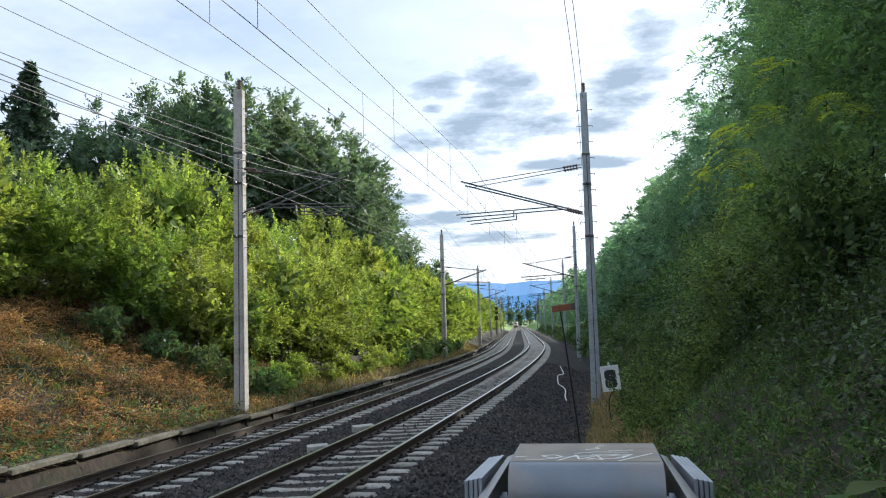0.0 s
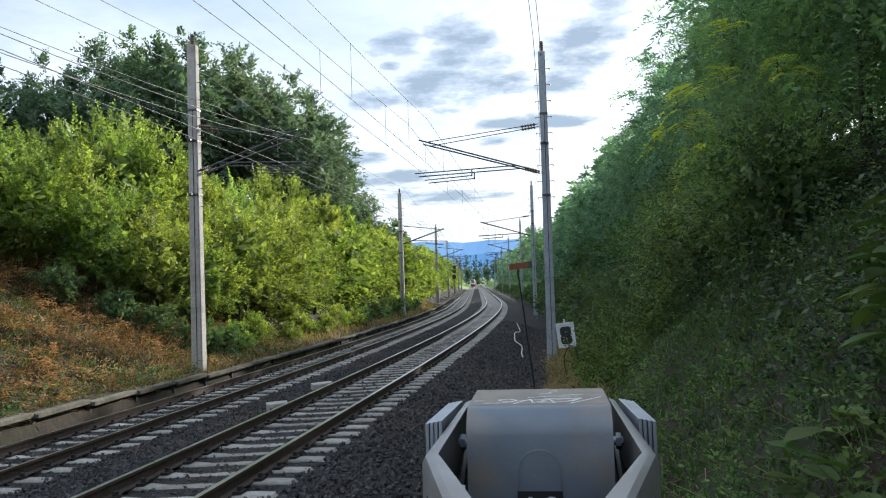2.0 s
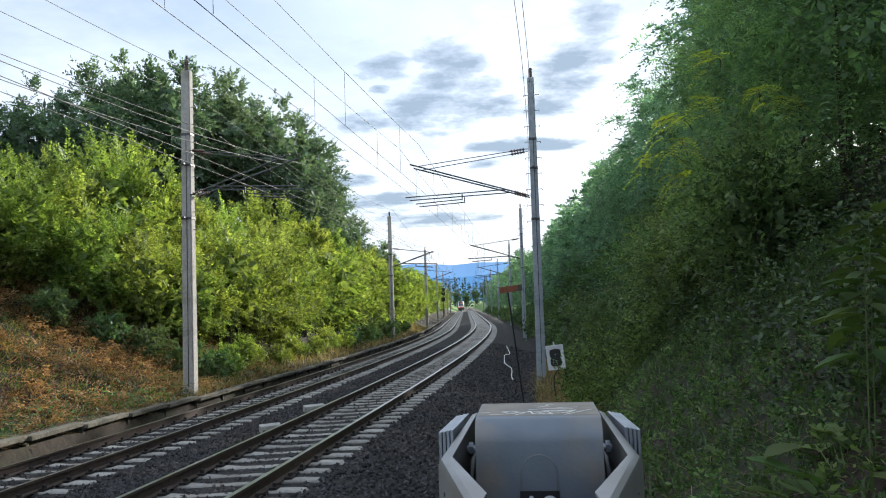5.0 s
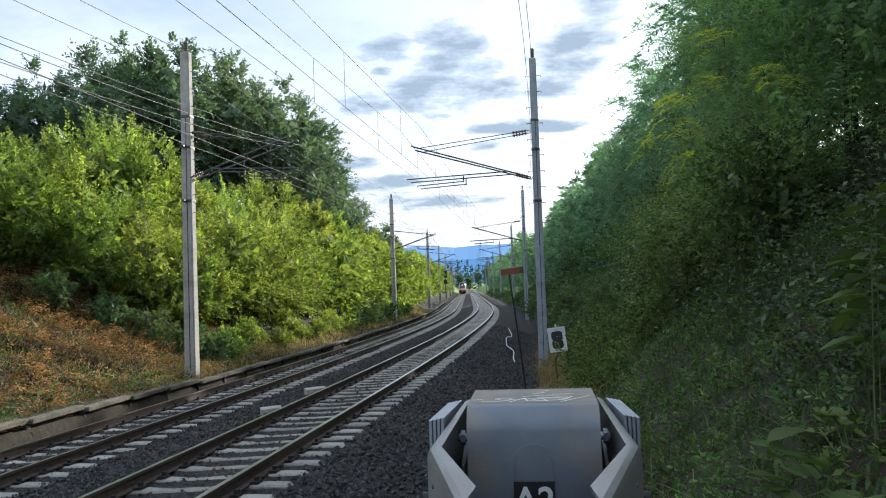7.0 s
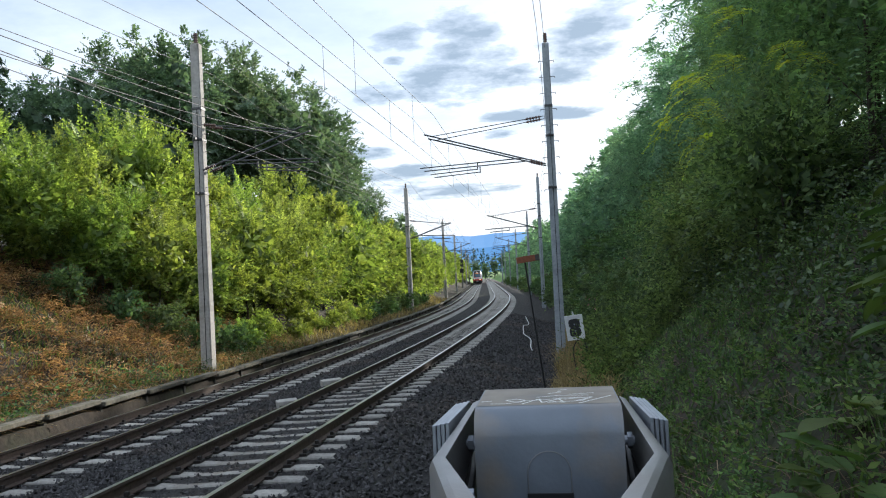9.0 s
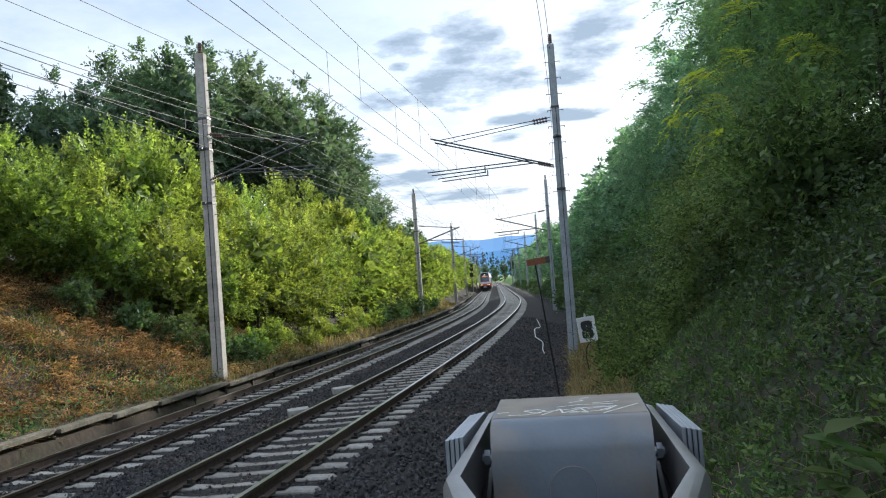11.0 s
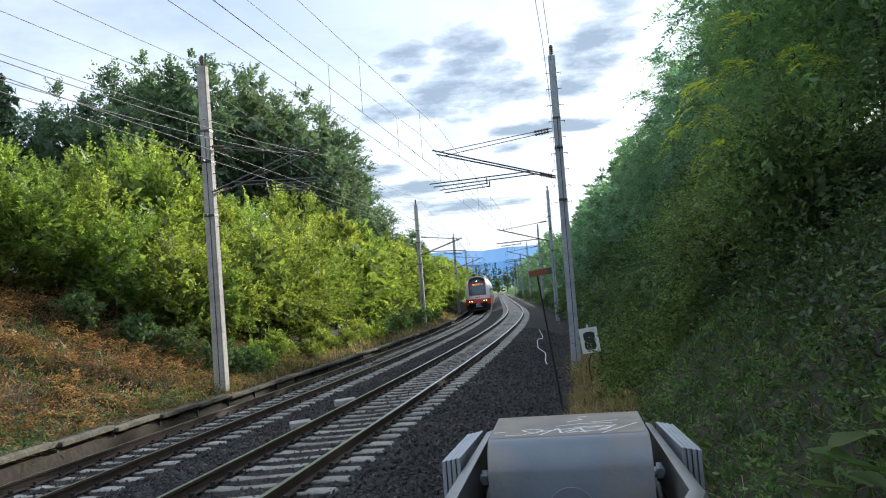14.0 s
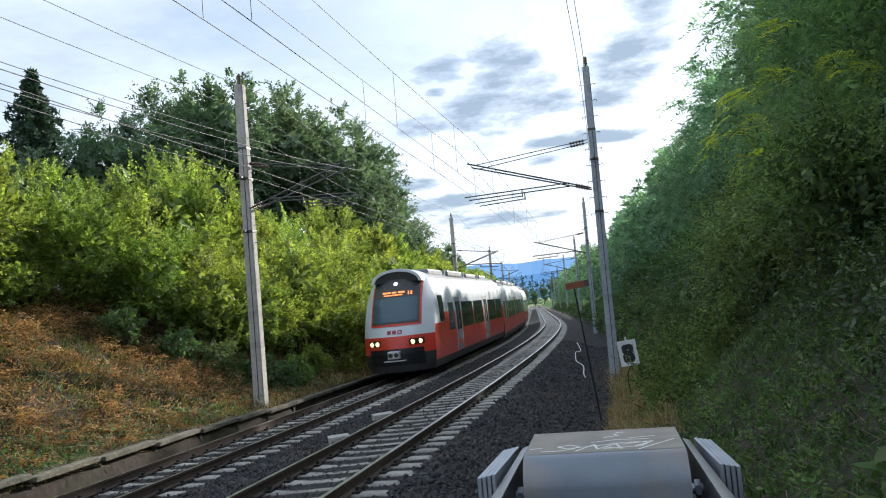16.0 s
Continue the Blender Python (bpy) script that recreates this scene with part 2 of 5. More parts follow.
# ---- track line ----
# curvature of the near track along its length, 1/m; it starts at (-4.51, 0) heading 11.24 degrees to the right of +y
STEP = 0.5
ARC = np.arange(-30, 760, STEP)
BEND = np.interp(ARC, [-30, -5, 15, 40, 80, 105, 760], [0, 0, 0.0009, 0.0013, 0.0015, 0.0, 0.0])
TURN = np.concatenate([[0], np.cumsum((BEND[1:] + BEND[:-1]) / 2 * STEP)])
i0 = int(25 / STEP)
HEAD = TURN - TURN[i0] - 0.1962
LINE_X = np.concatenate([[0], np.cumsum(-np.sin((HEAD[1:] + HEAD[:-1]) / 2) * STEP)])
LINE_Y = np.concatenate([[0], np.cumsum(np.cos((HEAD[1:] + HEAD[:-1]) / 2) * STEP)])
LINE_X, LINE_Y = LINE_X - LINE_X[i0] - 4.508, LINE_Y - LINE_Y[i0]
CANT = 0.0473
SPACING = 4.0
FAR_DROP = -0.29
GRADE = -0.0068


def centre(s):
    return np.interp(s, ARC, LINE_X), np.interp(s, ARC, LINE_Y), np.interp(s, ARC, HEAD)


def at(s, o, z=0.0):
    """The place s metres along the near track, o metres to the left of it, z above its rail heads' level line."""
    x, y, h = centre(s)
    return x - np.cos(h) * o, y - np.sin(h) * o, z + GRADE * s - 0.05 - 0.034


def rail_z(o):
    """Height of the rail plane at the offset o."""
    return -CANT * o if o < 2 else FAR_DROP - CANT * (o - SPACING)


PROFILE_O = [-60, -30, -18, -13, -10, -8, -7, -6.1, -5.4, -4.8, -4.2, -3.7, -2.2, -1.7, -1.2, 1.2, 1.8, 2.4, 2.8, 5.2, 5.6, 5.97, 6.08, 6.7, 7.6, 9, 12, 14, 18, 30, 60]
PROFILE_Z = [10, 9.5, 8.2, 6.2, 4.2, 2.6, 1.6, 0.75, 0.0, -0.45, -0.65, -0.75, -0.3, -0.19, -0.16, -0.27, -0.36, -0.45, -0.45, -0.55, -0.64, -0.70, -0.42, -0.35, 0.0, 0.8, 2.7, 3.6, 4.6, 6, 6]


def ground_z(s, o):
    """Height of the ground above the level line at (s, o), with its lumps."""
    z = np.interp(o, PROFILE_O, PROFILE_Z)
    if o < -5.0 or o > 6.1:
        k = min(1.0, (abs(o) - 5.0) / 4)
        far = min(1.0, max(0.0, (s - 60) / 90))
        z = z * (1 - 0.35 * far) if z > 0 else z
        z += k * 0.35 * noise.noise((s * 0.25, o * 0.25, 2.0)) + k * 0.16 * noise.noise((s * 0.9, o * 0.9, 7.0)) + k * 0.09 * noise.noise((s * 2.1, o * 2.1, 3.0))
    return z


def ground_at(s, o, up=0.0):
    return Vector(at(s, o, ground_z(s, o) + up))


def pose_at(s, o, z, turn=0.0):
    x, y, zz = at(s, o, z)
    return Matrix.Translation((float(x), float(y), float(zz))) @ Matrix.Rotation(float(centre(s)[2]) + turn, 4, "Z")


# ---- mesh helpers ----


def mesh_from(name, verts, faces, mat):
    me = bpy.data.meshes.new(name)
    me.from_pydata([tuple(v) for v in verts], [], faces)
    me.materials.append(mat)
    return me


def part(name, bm, mat, parent=None, label=""):
    """Links a bmesh (or a mesh) as one mesh object under a thing or under a part."""
    if isinstance(bm, bmesh.types.BMesh):
        me = bpy.data.meshes.new(name)
        bm.to_mesh(me)
        bm.free()
        me.materials.append(mat)
    else:
        me = bm
    ob = new(name, me)
    ob.parent = parent
    if label:
        ob["label"] = label
    return ob


def smooth(ob, angle=40):
    ob.data.shade_smooth()
    ob.data.set_sharp_from_angle(angle=radians(angle))
    return ob


def box(bm, x0, x1, y0, y1, z0, z1, bevel=0.0, m=None):
    r = bmesh.ops.create_cube(bm, size=1.0, matrix=Matrix.Translation(((x0 + x1) / 2, (y0 + y1) / 2, (z0 + z1) / 2)) @ Matrix.Diagonal((x1 - x0, y1 - y0, z1 - z0, 1)))
    vs = r["verts"]
    if bevel:
        es = list({e for v in vs for e in v.link_edges})
        rb = bmesh.ops.bevel(bm, geom=es, offset=bevel, segments=2, affect="EDGES", profile=0.5)
        vs = list({v for f in rb["faces"] for v in f.verts} | {v for v in vs if v.is_valid})
    if m is not None:
        bmesh.ops.transform(bm, matrix=m, verts=vs)
    return bm


def tube(bm, a, b, r0, r1=None, n=8):
    """A tapered rod from a to b."""
    a, b = Vector(a), Vector(b)
    d = b - a
    m = Matrix.Translation((a + b) / 2) @ d.to_track_quat("Z", "Y").to_matrix().to_4x4()
    bmesh.ops.create_cone(bm, cap_ends=True, segments=n, radius1=r0, radius2=r0 if r1 is None else r1, depth=d.length, matrix=m)
    return bm


def prism(bm, outline, y0, y1):
    """A plate of the outline (x, z) from y0 to y1."""
    a = [bm.verts.new((x, y0, z)) for x, z in outline]
    b = [bm.verts.new((x, y1, z)) for x, z in outline]
    n = len(a)
    bm.faces.new(a), bm.faces.new(b[::-1])
    for i in range(n):
        bm.faces.new((a[i], b[i], b[(i + 1) % n], a[(i + 1) % n]))
    bmesh.ops.recalc_face_normals(bm, faces=bm.faces)
    return bm


def sweep(outline, path, closed=True):
    """Verts and faces of an outline (o, z) carried along poses."""
    verts, faces, n = [], [], len(outline)
    for m in path:
        verts += [m @ Vector((-o, 0, z)) for o, z in outline]
    for i in range(len(path) - 1):
        for j in range(n if closed else n - 1):
            k = (j + 1) % n
            faces.append((i * n + j, i * n + k, (i + 1) * n + k, (i + 1) * n + j))
    return verts, faces


def empty(name, m, label, category, group=""):
    e = new(name)
    e.empty_display_size = 0.2
    e.matrix_world = m
    return tagged(e, label, category, group)


# ---- ground ----


def build_ground():
    ss = list(np.arange(-28, 2, 0.8)) + list(np.arange(2, 32, 0.35)) + list(np.arange(32, 60, 0.8)) + list(np.arange(60, 200, 2.0)) + list(np.arange(200, 750, 6.0))
    oo = sorted(set(PROFILE_O) | set(np.arange(-18, -4.2, 0.5)) | set(np.arange(6.1, 14, 0.35)) | {-500, -200, -100, 100, 200, 500})
    verts, faces, n = [], [], len(oo)
    for s in ss:
        verts += [at(s, o, ground_z(s, o)) for o in oo]
    mats = []
    for i in range(len(ss) - 1):
        for j in range(n - 1):
            faces.append((i * n + j, (i + 1) * n + j, (i + 1) * n + j + 1, i * n + j + 1))
            mid = (oo[j] + oo[j + 1]) / 2
            mats.append(0 if -4.0 < mid < 5.9 else (2 if ss[i] > 330 or abs(mid) > 70 else 1))
    me = bpy.data.meshes.new("ground")
    me.from_pydata(verts, [], faces)
    for k in ("ballast_bed", "bank", "meadow"):
        me.materials.append(M[k])
    me.polygons.foreach_set("material_index", mats)
    me.validate(), me.update()
    me.shade_smooth()
    tagged(new("ground", me), "earth railway cutting with dark ballast bed between grown banks", "ground", kind="structure")
    # the land beyond, to the horizon
    bm = bmesh.new()
    bmesh.ops.create_grid(bm, x_segments=24, y_segments=24, size=4500, matrix=Matrix.Translation((0, 0, -6.5)))
    ob = part("land", bm, M["meadow"])
    tagged(ob, "open green land reaching the horizon", "ground", kind="structure")


build_ground()

# ---- tracks ----
RAIL = [(-0.036, 0), (0.036, 0), (0.036, -0.035), (0.01, -0.048), (0.009, -0.14), (0.075, -0.16), (0.075, -0.172), (-0.075, -0.172), (-0.075, -0.16), (-0.009, -0.14), (-0.01, -0.048), (-0.036, -0.035)]


def sleeper_mesh():
    """A concrete sleeper: sunk middle, sloped rail seats, bevelled top edges."""
    xs = [-1.3, -1.26, -1.0, -0.55, -0.3, 0.3, 0.55, 1.0, 1.26, 1.3]
    top = [-0.235, -0.19, -0.175, -0.178, -0.2, -0.2, -0.178, -0.175, -0.19, -0.235]
    verts, faces = [], []
    for x, z in zip(xs, top):
        w = 0.115 if abs(x) > 0.5 else 0.095
        verts += [(x, -w - 0.02, -0.4), (x, -w, z - 0.02), (x, -w + 0.025, z), (x, w - 0.025, z), (x, w, z - 0.02), (x, w + 0.02, -0.4)]
    for i in range(len(xs) - 1):
        for j in range(5):
            faces.append((i * 6 + j, i * 6 + j + 1, (i + 1) * 6 + j + 1, (i + 1) * 6 + j))
    faces += [(0, 1, 2, 3, 4, 5), tuple(54 + k for k in (5, 4, 3, 2, 1, 0))]
    return mesh_from("sleeper", verts, faces, M["sleeper"])


def clip_mesh():
    """The two fastenings at one rail."""
    bm = bmesh.new()
    for sx in (-1, 1):
        box(bm, sx * 0.11 - 0.05, sx * 0.11 + 0.05, -0.08, 0.08, -0.175, -0.14)
        box(bm, sx * 0.12 - 0.025, sx * 0.12 + 0.025, -0.025, 0.025, -0.14, -0.09)
    me = bpy.data.meshes.new("rail_clip")
    bm.to_mesh(me), bm.free()
    me.materials.append(M["clip"])
    return me


def build_tracks():
    sm, cm = sleeper_mesh(), clip_mesh()
    sv = [v.co.copy() for v in sm.vertices]
    sf = [tuple(p.vertices) for p in sm.polygons]
    poses = list(np.arange(-28, 100, 1.0)) + list(np.arange(100, 750, 5.0))
    for name, o, label in (("near_track", 0.0, "standard gauge track on concrete sleepers in dark ballast"), ("far_track", SPACING, "standard gauge track on concrete sleepers beside a concrete kerb")):
        track = tagged(new(name), label, "railway track", "tracks", kind="structure")
        tilt = Matrix.Rotation(-CANT, 4, "Y")
        base = lambda s: pose_at(s, o, rail_z(o)) @ tilt
        for side in (-1, 1):
            v, f = sweep([(side * 0.7525 + a, b) for a, b in RAIL], [base(s) for s in poses])
            me = mesh_from("rail", v, f, M["rail_rust"])
            me.materials.append(M["rail_steel"])
            idx = [1 if i % len(RAIL) == 0 else 0 for i in range(len(f))]
            me.polygons.foreach_set("material_index", idx)
            part("rail", me, None, track, "worn steel rail with a bright running surface")
        k, rest_v, rest_f = 0, [], []
        for s in np.arange(2.0, 330, 0.63):
            m = base(s) @ Matrix.Rotation(random.uniform(-0.012, 0.012), 4, "Z") @ Matrix.Translation((random.uniform(-0.02, 0.02), 0, random.uniform(-0.008, 0.004)))
            if s < 75:
                ob = part("sleeper", sm, None, track)
                ob.matrix_world = m
                if s < 32:
                    for side in (-1, 1):
                        c = part("rail_clip", cm, None, track)
                        c.matrix_world = m @ Matrix.Translation((side * 0.7525, 0, 0))
            else:
                n = len(rest_v)
                rest_v += [m @ v for v in sv]
                rest_f += [tuple(n + i for i in f) for f in sf]
        tagged(part("sleepers", mesh_from("sleepers", rest_v, rest_f, M["sleeper"]), None, track), kind="stuff")


build_tracks()


def stone_field(name, count, s_range, o_range, size, label, lift=0.0):
    """Loose ballast: rough lumps half sunk in the bed."""
    rng = np.random.default_rng(5 + count)
    base = np.array([(1, 0, 0), (-1, 0, 0), (0, 1, 0), (0, -1, 0), (0, 0, 1), (0, 0, -1)], float)
    tri = np.array([(0, 2, 4), (2, 1, 4), (1, 3, 4), (3, 0, 4), (2, 0, 5), (1, 2, 5), (3, 1, 5), (0, 3, 5)])
    s = s_range[0] + (s_range[1] - s_range[0]) * rng.random(count) ** 1.6
    o = rng.uniform(*o_range, count)
    r = size * rng.uniform(0.5, 1.25, count)
    v = np.zeros((count, 6, 3))
    for i in range(count):
        c = np.array(at(s[i], o[i], ground_z(s[i], o[i]) + lift + r[i] * rng.uniform(-0.1, 0.5)))
        q = np.array(Euler(rng.uniform(0, 6.28, 3)).to_matrix())
        v[i] = c + (base * rng.uniform(0.6, 1.25, (6, 1)) * r[i] * np.array([1.0, 0.85, 0.7])) @ q.T
    f = (tri[None] + 6 * np.arange(count)[:, None, None]).reshape(-1, 3)
    me = mesh_from(name, v.reshape(-1, 3).tolist(), f.tolist(), M["stone"])
    tagged(new(name, me), label, "ballast", kind="stuff")


stone_field("ballast_shoulder", 15000, (2, 45), (-4.1, -1.25), 0.046, "dark crushed stone ballast on the track shoulder")
stone_field("ballast_middle", 9000, (3, 45), (1.25, 2.75), 0.042, "grey crushed stone ballast between the two tracks")
stone_field("ballast_near_crib", 9000, (3, 35), (-1.25, 1.25), 0.036, "crushed stone ballast between the near sleepers", -0.012)
stone_field("ballast_far_crib", 8000, (5, 45), (2.75, 5.7), 0.034, "crushed stone ballast between the far sleepers")


def build_kerb():
    """Concrete kerb wall of short slabs along the far track."""
    kerb = tagged(new("kerb"), "weathered concrete slab kerb wall along the far track", "kerb", kind="structure")
    bm = bmesh.new()
    box(bm, -0.12, 0.12, -0.985, 0.985, -0.10, 0.0, 0.014)
    me = bpy.data.meshes.new("slab")
    bm.to_mesh(me), bm.free()
    me.materials.append(M["wall_concrete"])
    # recessed lower wall, coloured dark for the shade under the overhanging slab
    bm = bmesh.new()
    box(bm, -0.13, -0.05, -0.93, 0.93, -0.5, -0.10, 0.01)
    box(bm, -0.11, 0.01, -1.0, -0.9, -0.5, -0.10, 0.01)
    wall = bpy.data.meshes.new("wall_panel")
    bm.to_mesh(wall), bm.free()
    wall.materials.append(M["undershade_concrete"])
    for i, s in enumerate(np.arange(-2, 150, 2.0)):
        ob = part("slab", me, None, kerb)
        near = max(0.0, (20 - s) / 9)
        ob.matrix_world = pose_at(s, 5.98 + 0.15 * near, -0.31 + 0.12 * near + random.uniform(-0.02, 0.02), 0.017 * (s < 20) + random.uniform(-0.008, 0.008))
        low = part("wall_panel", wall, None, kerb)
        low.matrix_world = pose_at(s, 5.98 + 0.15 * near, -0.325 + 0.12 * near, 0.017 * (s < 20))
    v, f = sweep([(6.75, 0.0), (6.12, -0.05), (6.12, -0.4), (6.75, -0.4)], [pose_at(s, 0.15 * max(0.0, (20 - s) / 9), -0.33 + 0.12 * max(0.0, (20 - s) / 9)) for s in np.arange(-2, 150, 2.0)])
    part("earth_edge", mesh_from("earth_edge", v, f, M["bank"]), None, kerb)


build_kerb()

# ---- overhead line ----


def mast(s, o, height, label, base_z=-0.45, turn=0.0, paint="concrete", w0=0.18, w1=0.14):
    """A square tapering concrete mast with a shoe, step irons and a top insulator."""
    e = empty("mast", pose_at(s, o, base_z, turn), label, "overhead line mast", "overhead line masts")
    bm = bmesh.new()
    r = bmesh.ops.create_cone(bm, cap_ends=True, segments=4, radius1=w0 * 1.414, radius2=w1 * 1.414, depth=height,
                              matrix=Matrix.Translation((0, 0, height / 2)) @ Matrix.Rotation(radians(45), 4, "Z"))
    bmesh.ops.bevel(bm, geom=[ed for ed in bm.edges if abs(ed.verts[0].co.z - ed.verts[1].co.z) > 1], offset=0.03, segments=2, affect="EDGES")
    part("shaft", bm, M[paint], e)
    bm = bmesh.new()
    tube(bm, (0, 0, height), (0, 0, height + 0.14), 0.03)
    for k in range(4):
        tube(bm, (0, 0, height + 0.06 + k * 0.075), (0, 0, height + 0.13 + k * 0.075), 0.075, 0.05, 10)
    part("insulator", bm, M["insulator"], e)
    for k in range(9):
        z = height - 0.6 - 0.55 * k
        for sx in (-1, 1):
            bm = bmesh.new()
            w = w1 + (w0 - w1) * (1 - z / height)
            tube(bm, (sx * w, 0, z), (sx * (w + 0.14), 0, z + 0.01), 0.011, n=5)
            tube(bm, (sx * (w + 0.14), 0, z + 0.01), (sx * (w + 0.14), 0, z - 0.05), 0.011, n=5)
            part("step_iron", bm, M["dark_steel"], e)
    for z in (height * 0.54, height * 0.705, height * 0.8):
        bm = bmesh.new()
        w = w1 + (w0 - w1) * (1 - z / height) + 0.012
        box(bm, -w, w, -w, w, z - 0.04, z + 0.04, 0.01)
        if z < height * 0.75:
            box(bm, -0.05, 0.05, -0.42, 0.42, z - 0.03, z + 0.03, 0.008)
        part("clamp_band", bm, M["dark_steel"], e)
    bm = bmesh.new()
    tube(bm, (0.02, -w0 - 0.01, 0.3), (0.02, -w1 - 0.02, height * 0.8), 0.01, n=5)
    part("earth_cable", bm, M["black_paint"], e)
    return e


def insulator_rod(bm, a, b, r=0.06, n=5):
    a, b = Vector(a), Vector(b)
    tube(bm, a, b, 0.025, n=6)
    for k in range(n):
        p, q = a.lerp(b, (k + 0.2) / n), a.lerp(b, (k + 0.7) / n)
        tube(bm, p, q, r, r * 0.6, 8)


def cantilever(e, side, reach, low, high, y):
    """Stay, strut and registration arm from a mast towards its track. side: +1 to the left, -1 to the right of the mast."""
    d = -side
    tip = (d * reach, y, low + (high - low) * 0.72)
    root_hi, root_lo = (d * 0.18, y * 0.6, high), (d * 0.18, y * 0.6, low)
    bm = bmesh.new()
    tube(bm, root_hi, tip, 0.014, n=6)
    part("stay", bm, M["dark_steel"], e)
    bm = bmesh.new()
    over = Vector(tip) + (Vector(tip) - Vector(root_lo)) * 0.07
    tube(bm, root_lo, over, 0.026, n=6)
    part("strut", bm, M["dark_steel"], e)
    bm = bmesh.new()
    tube(bm, (d * 0.9, y, low + 0.22), (d * (reach + 0.45), y, low + 0.1), 0.02, n=6)
    tube(bm, (d * (reach * 0.62), y, low + 0.14), (d * (reach * 0.62), y, low - 0.08), 0.022, n=6)
    tube(bm, (d * (reach * 0.62), y, low - 0.05), (d * (reach + 0.1), y, low - 0.14), 0.018, n=6)
    part("registration_arm", bm, M["dark_steel"], e)
    for a, t0, t1 in ((root_hi, tip, 0.16), (root_lo, tip, 0.14)):
        bm = bmesh.new()
        p = Vector(a)
        q = p.lerp(Vector(t0), t1)
        insulator_rod(bm, p.lerp(Vector(t0), 0.03), q)
        part("insulator", bm, M["insulator"], e)


MAST_S = [-18.0, 22.0, 62.0, 103.0, 144.0, 186.0, 228.0, 270.0]
left_masts, right_masts = [], []
for k, s in enumerate(MAST_S):
    m = mast(s - 2.0, 6.6 if s < 30 else 6.75, 10.1, "tall square concrete overhead line mast behind the kerb wall", -0.36 if s < 30 else -0.85)
    for y in (-0.4, 0.4):
        cantilever(m, -1, 3.2, 6.15, 7.55, y)
    left_masts.append(m)
    m = mast(s + 2.2, -3.55 if 50 < s < 80 else -4.08, 10.72, "tall square grey overhead line mast beside dark ballast", -0.75, 0.0, "mast_blue_shade", 0.165, 0.115)
    for y in (-0.45, 0.45):
        cantilever(m, 1, 4.0, 6.58, 8.2, y)
    right_masts.append(m)


def wire(name, pts, r, label, category="wire"):
    """A wire as a thin three-sided tube."""
    cu = bpy.data.curves.new(name, "CURVE")
    cu.dimensions, cu.bevel_depth, cu.bevel_resolution = "3D", r, 0
    sp = cu.splines.new("POLY")
    sp.points.add(len(pts) - 1)
    for p, q in zip(sp.points, pts):
        p.co = (*[float(v) for v in q], 1)
    cu.materials.append(M["wire"])
    return tagged(new(name, cu), label, category, "overhead wires")


def span_points(o, z_mast, sag, s0=-14.0, stop=7, zig=0.0):
    pts = []
    for k in range(stop):
        a, b = MAST_S[k], MAST_S[k + 1]
        for t in np.linspace(0, 1, 15)[:-1]:
            oo = o + zig * (1 - 2 * t) * (1 if k % 2 else -1)
            pts.append(at(a + (b - a) * t, oo, z_mast - sag * 4 * t * (1 - t)))
    return pts


def catenary(o, zc, zm, sag, label):
    c = wire("contact_wire", span_points(o, zc, 0.02), 0.008, label + " contact wire of the overhead line")
    m = wire("messenger_wire", span_points(o, zm, sag), 0.008, label + " messenger wire of the overhead line")
    for k in range(4):
        a, b = MAST_S[k], MAST_S[k + 1]
        for t in (0.09, 0.25, 0.42, 0.58, 0.75, 0.91):
            s = a + (b - a) * t
            d = wire("dropper", [at(s, o, zm - sag * 4 * t * (1 - t)), at(s, o, zc)], 0.005, "thin dropper wire between messenger and contact wire", "dropper")


catenary(0.25, 6.08, 7.32, 0.42, "near track")
catenary(-0.4, 5.95, 7.42, 0.45, "near track")
catenary(3.4, 5.75, 6.95, 1.05, "far track")
catenary(4.2, 5.85, 7.0, 1.05, "far track")
wire("feeder_wire", span_points(6.75, 9.98, 0.78), 0.010, "feeder wire on the mast tops")
wire("feeder_wire", span_points(6.55, 8.2, 0.75), 0.009, "feeder wire along the masts")
wire("feeder_wire", span_points(6.95, 9.3, 0.75), 0.009, "feeder wire along the masts")
wire("feeder_wire", span_points(-3.85, 9.95, 0.5), 0.010, "feeder wire on the mast tops")
wire("feeder_wire", span_points(-4.05, 9.95, 0.7), 0.010, "feeder wire on the mast tops")

# ---- plants ----


def leaf_quads(pts, size, rng, up=0.35, slim=0.5, out=None):
    """Pointed leaves at the points, turned at random with some leaning to the sky."""
    n = len(pts)
    nor = rng.normal(size=(n, 3))
    nor[:, 2] += up * 2
    if out is not None:
        nor += out
    nor /= np.linalg.norm(nor, axis=1)[:, None] + 1e-9
    t = np.cross(nor, rng.normal(size=(n, 3)))
    t /= np.linalg.norm(t, axis=1)[:, None] + 1e-9
    b = np.cross(nor, t)
    L = (size * rng.uniform(0.6, 1.4, n))[:, None]
    v = np.stack([pts - t * L, pts + b * L * slim - t * L * 0.1, pts + t * L, pts - b * L * slim - t * L * 0.1], 1)
    return v.reshape(-1, 3)


def quad_mesh(name, verts, mat):
    n = len(verts) // 4
    me = bpy.data.meshes.new(name)
    me.vertices.add(n * 4), me.loops.add(n * 4), me.polygons.add(n)
    me.vertices.foreach_set("co", verts.astype(np.float32).ravel())
    me.loops.foreach_set("vertex_index", np.arange(n * 4, dtype=np.int32))
    me.polygons.foreach_set("loop_start", np.arange(0, n * 4, 4, dtype=np.int32))
    me.update(), me.validate()
    me.materials.append(mat)
    return me


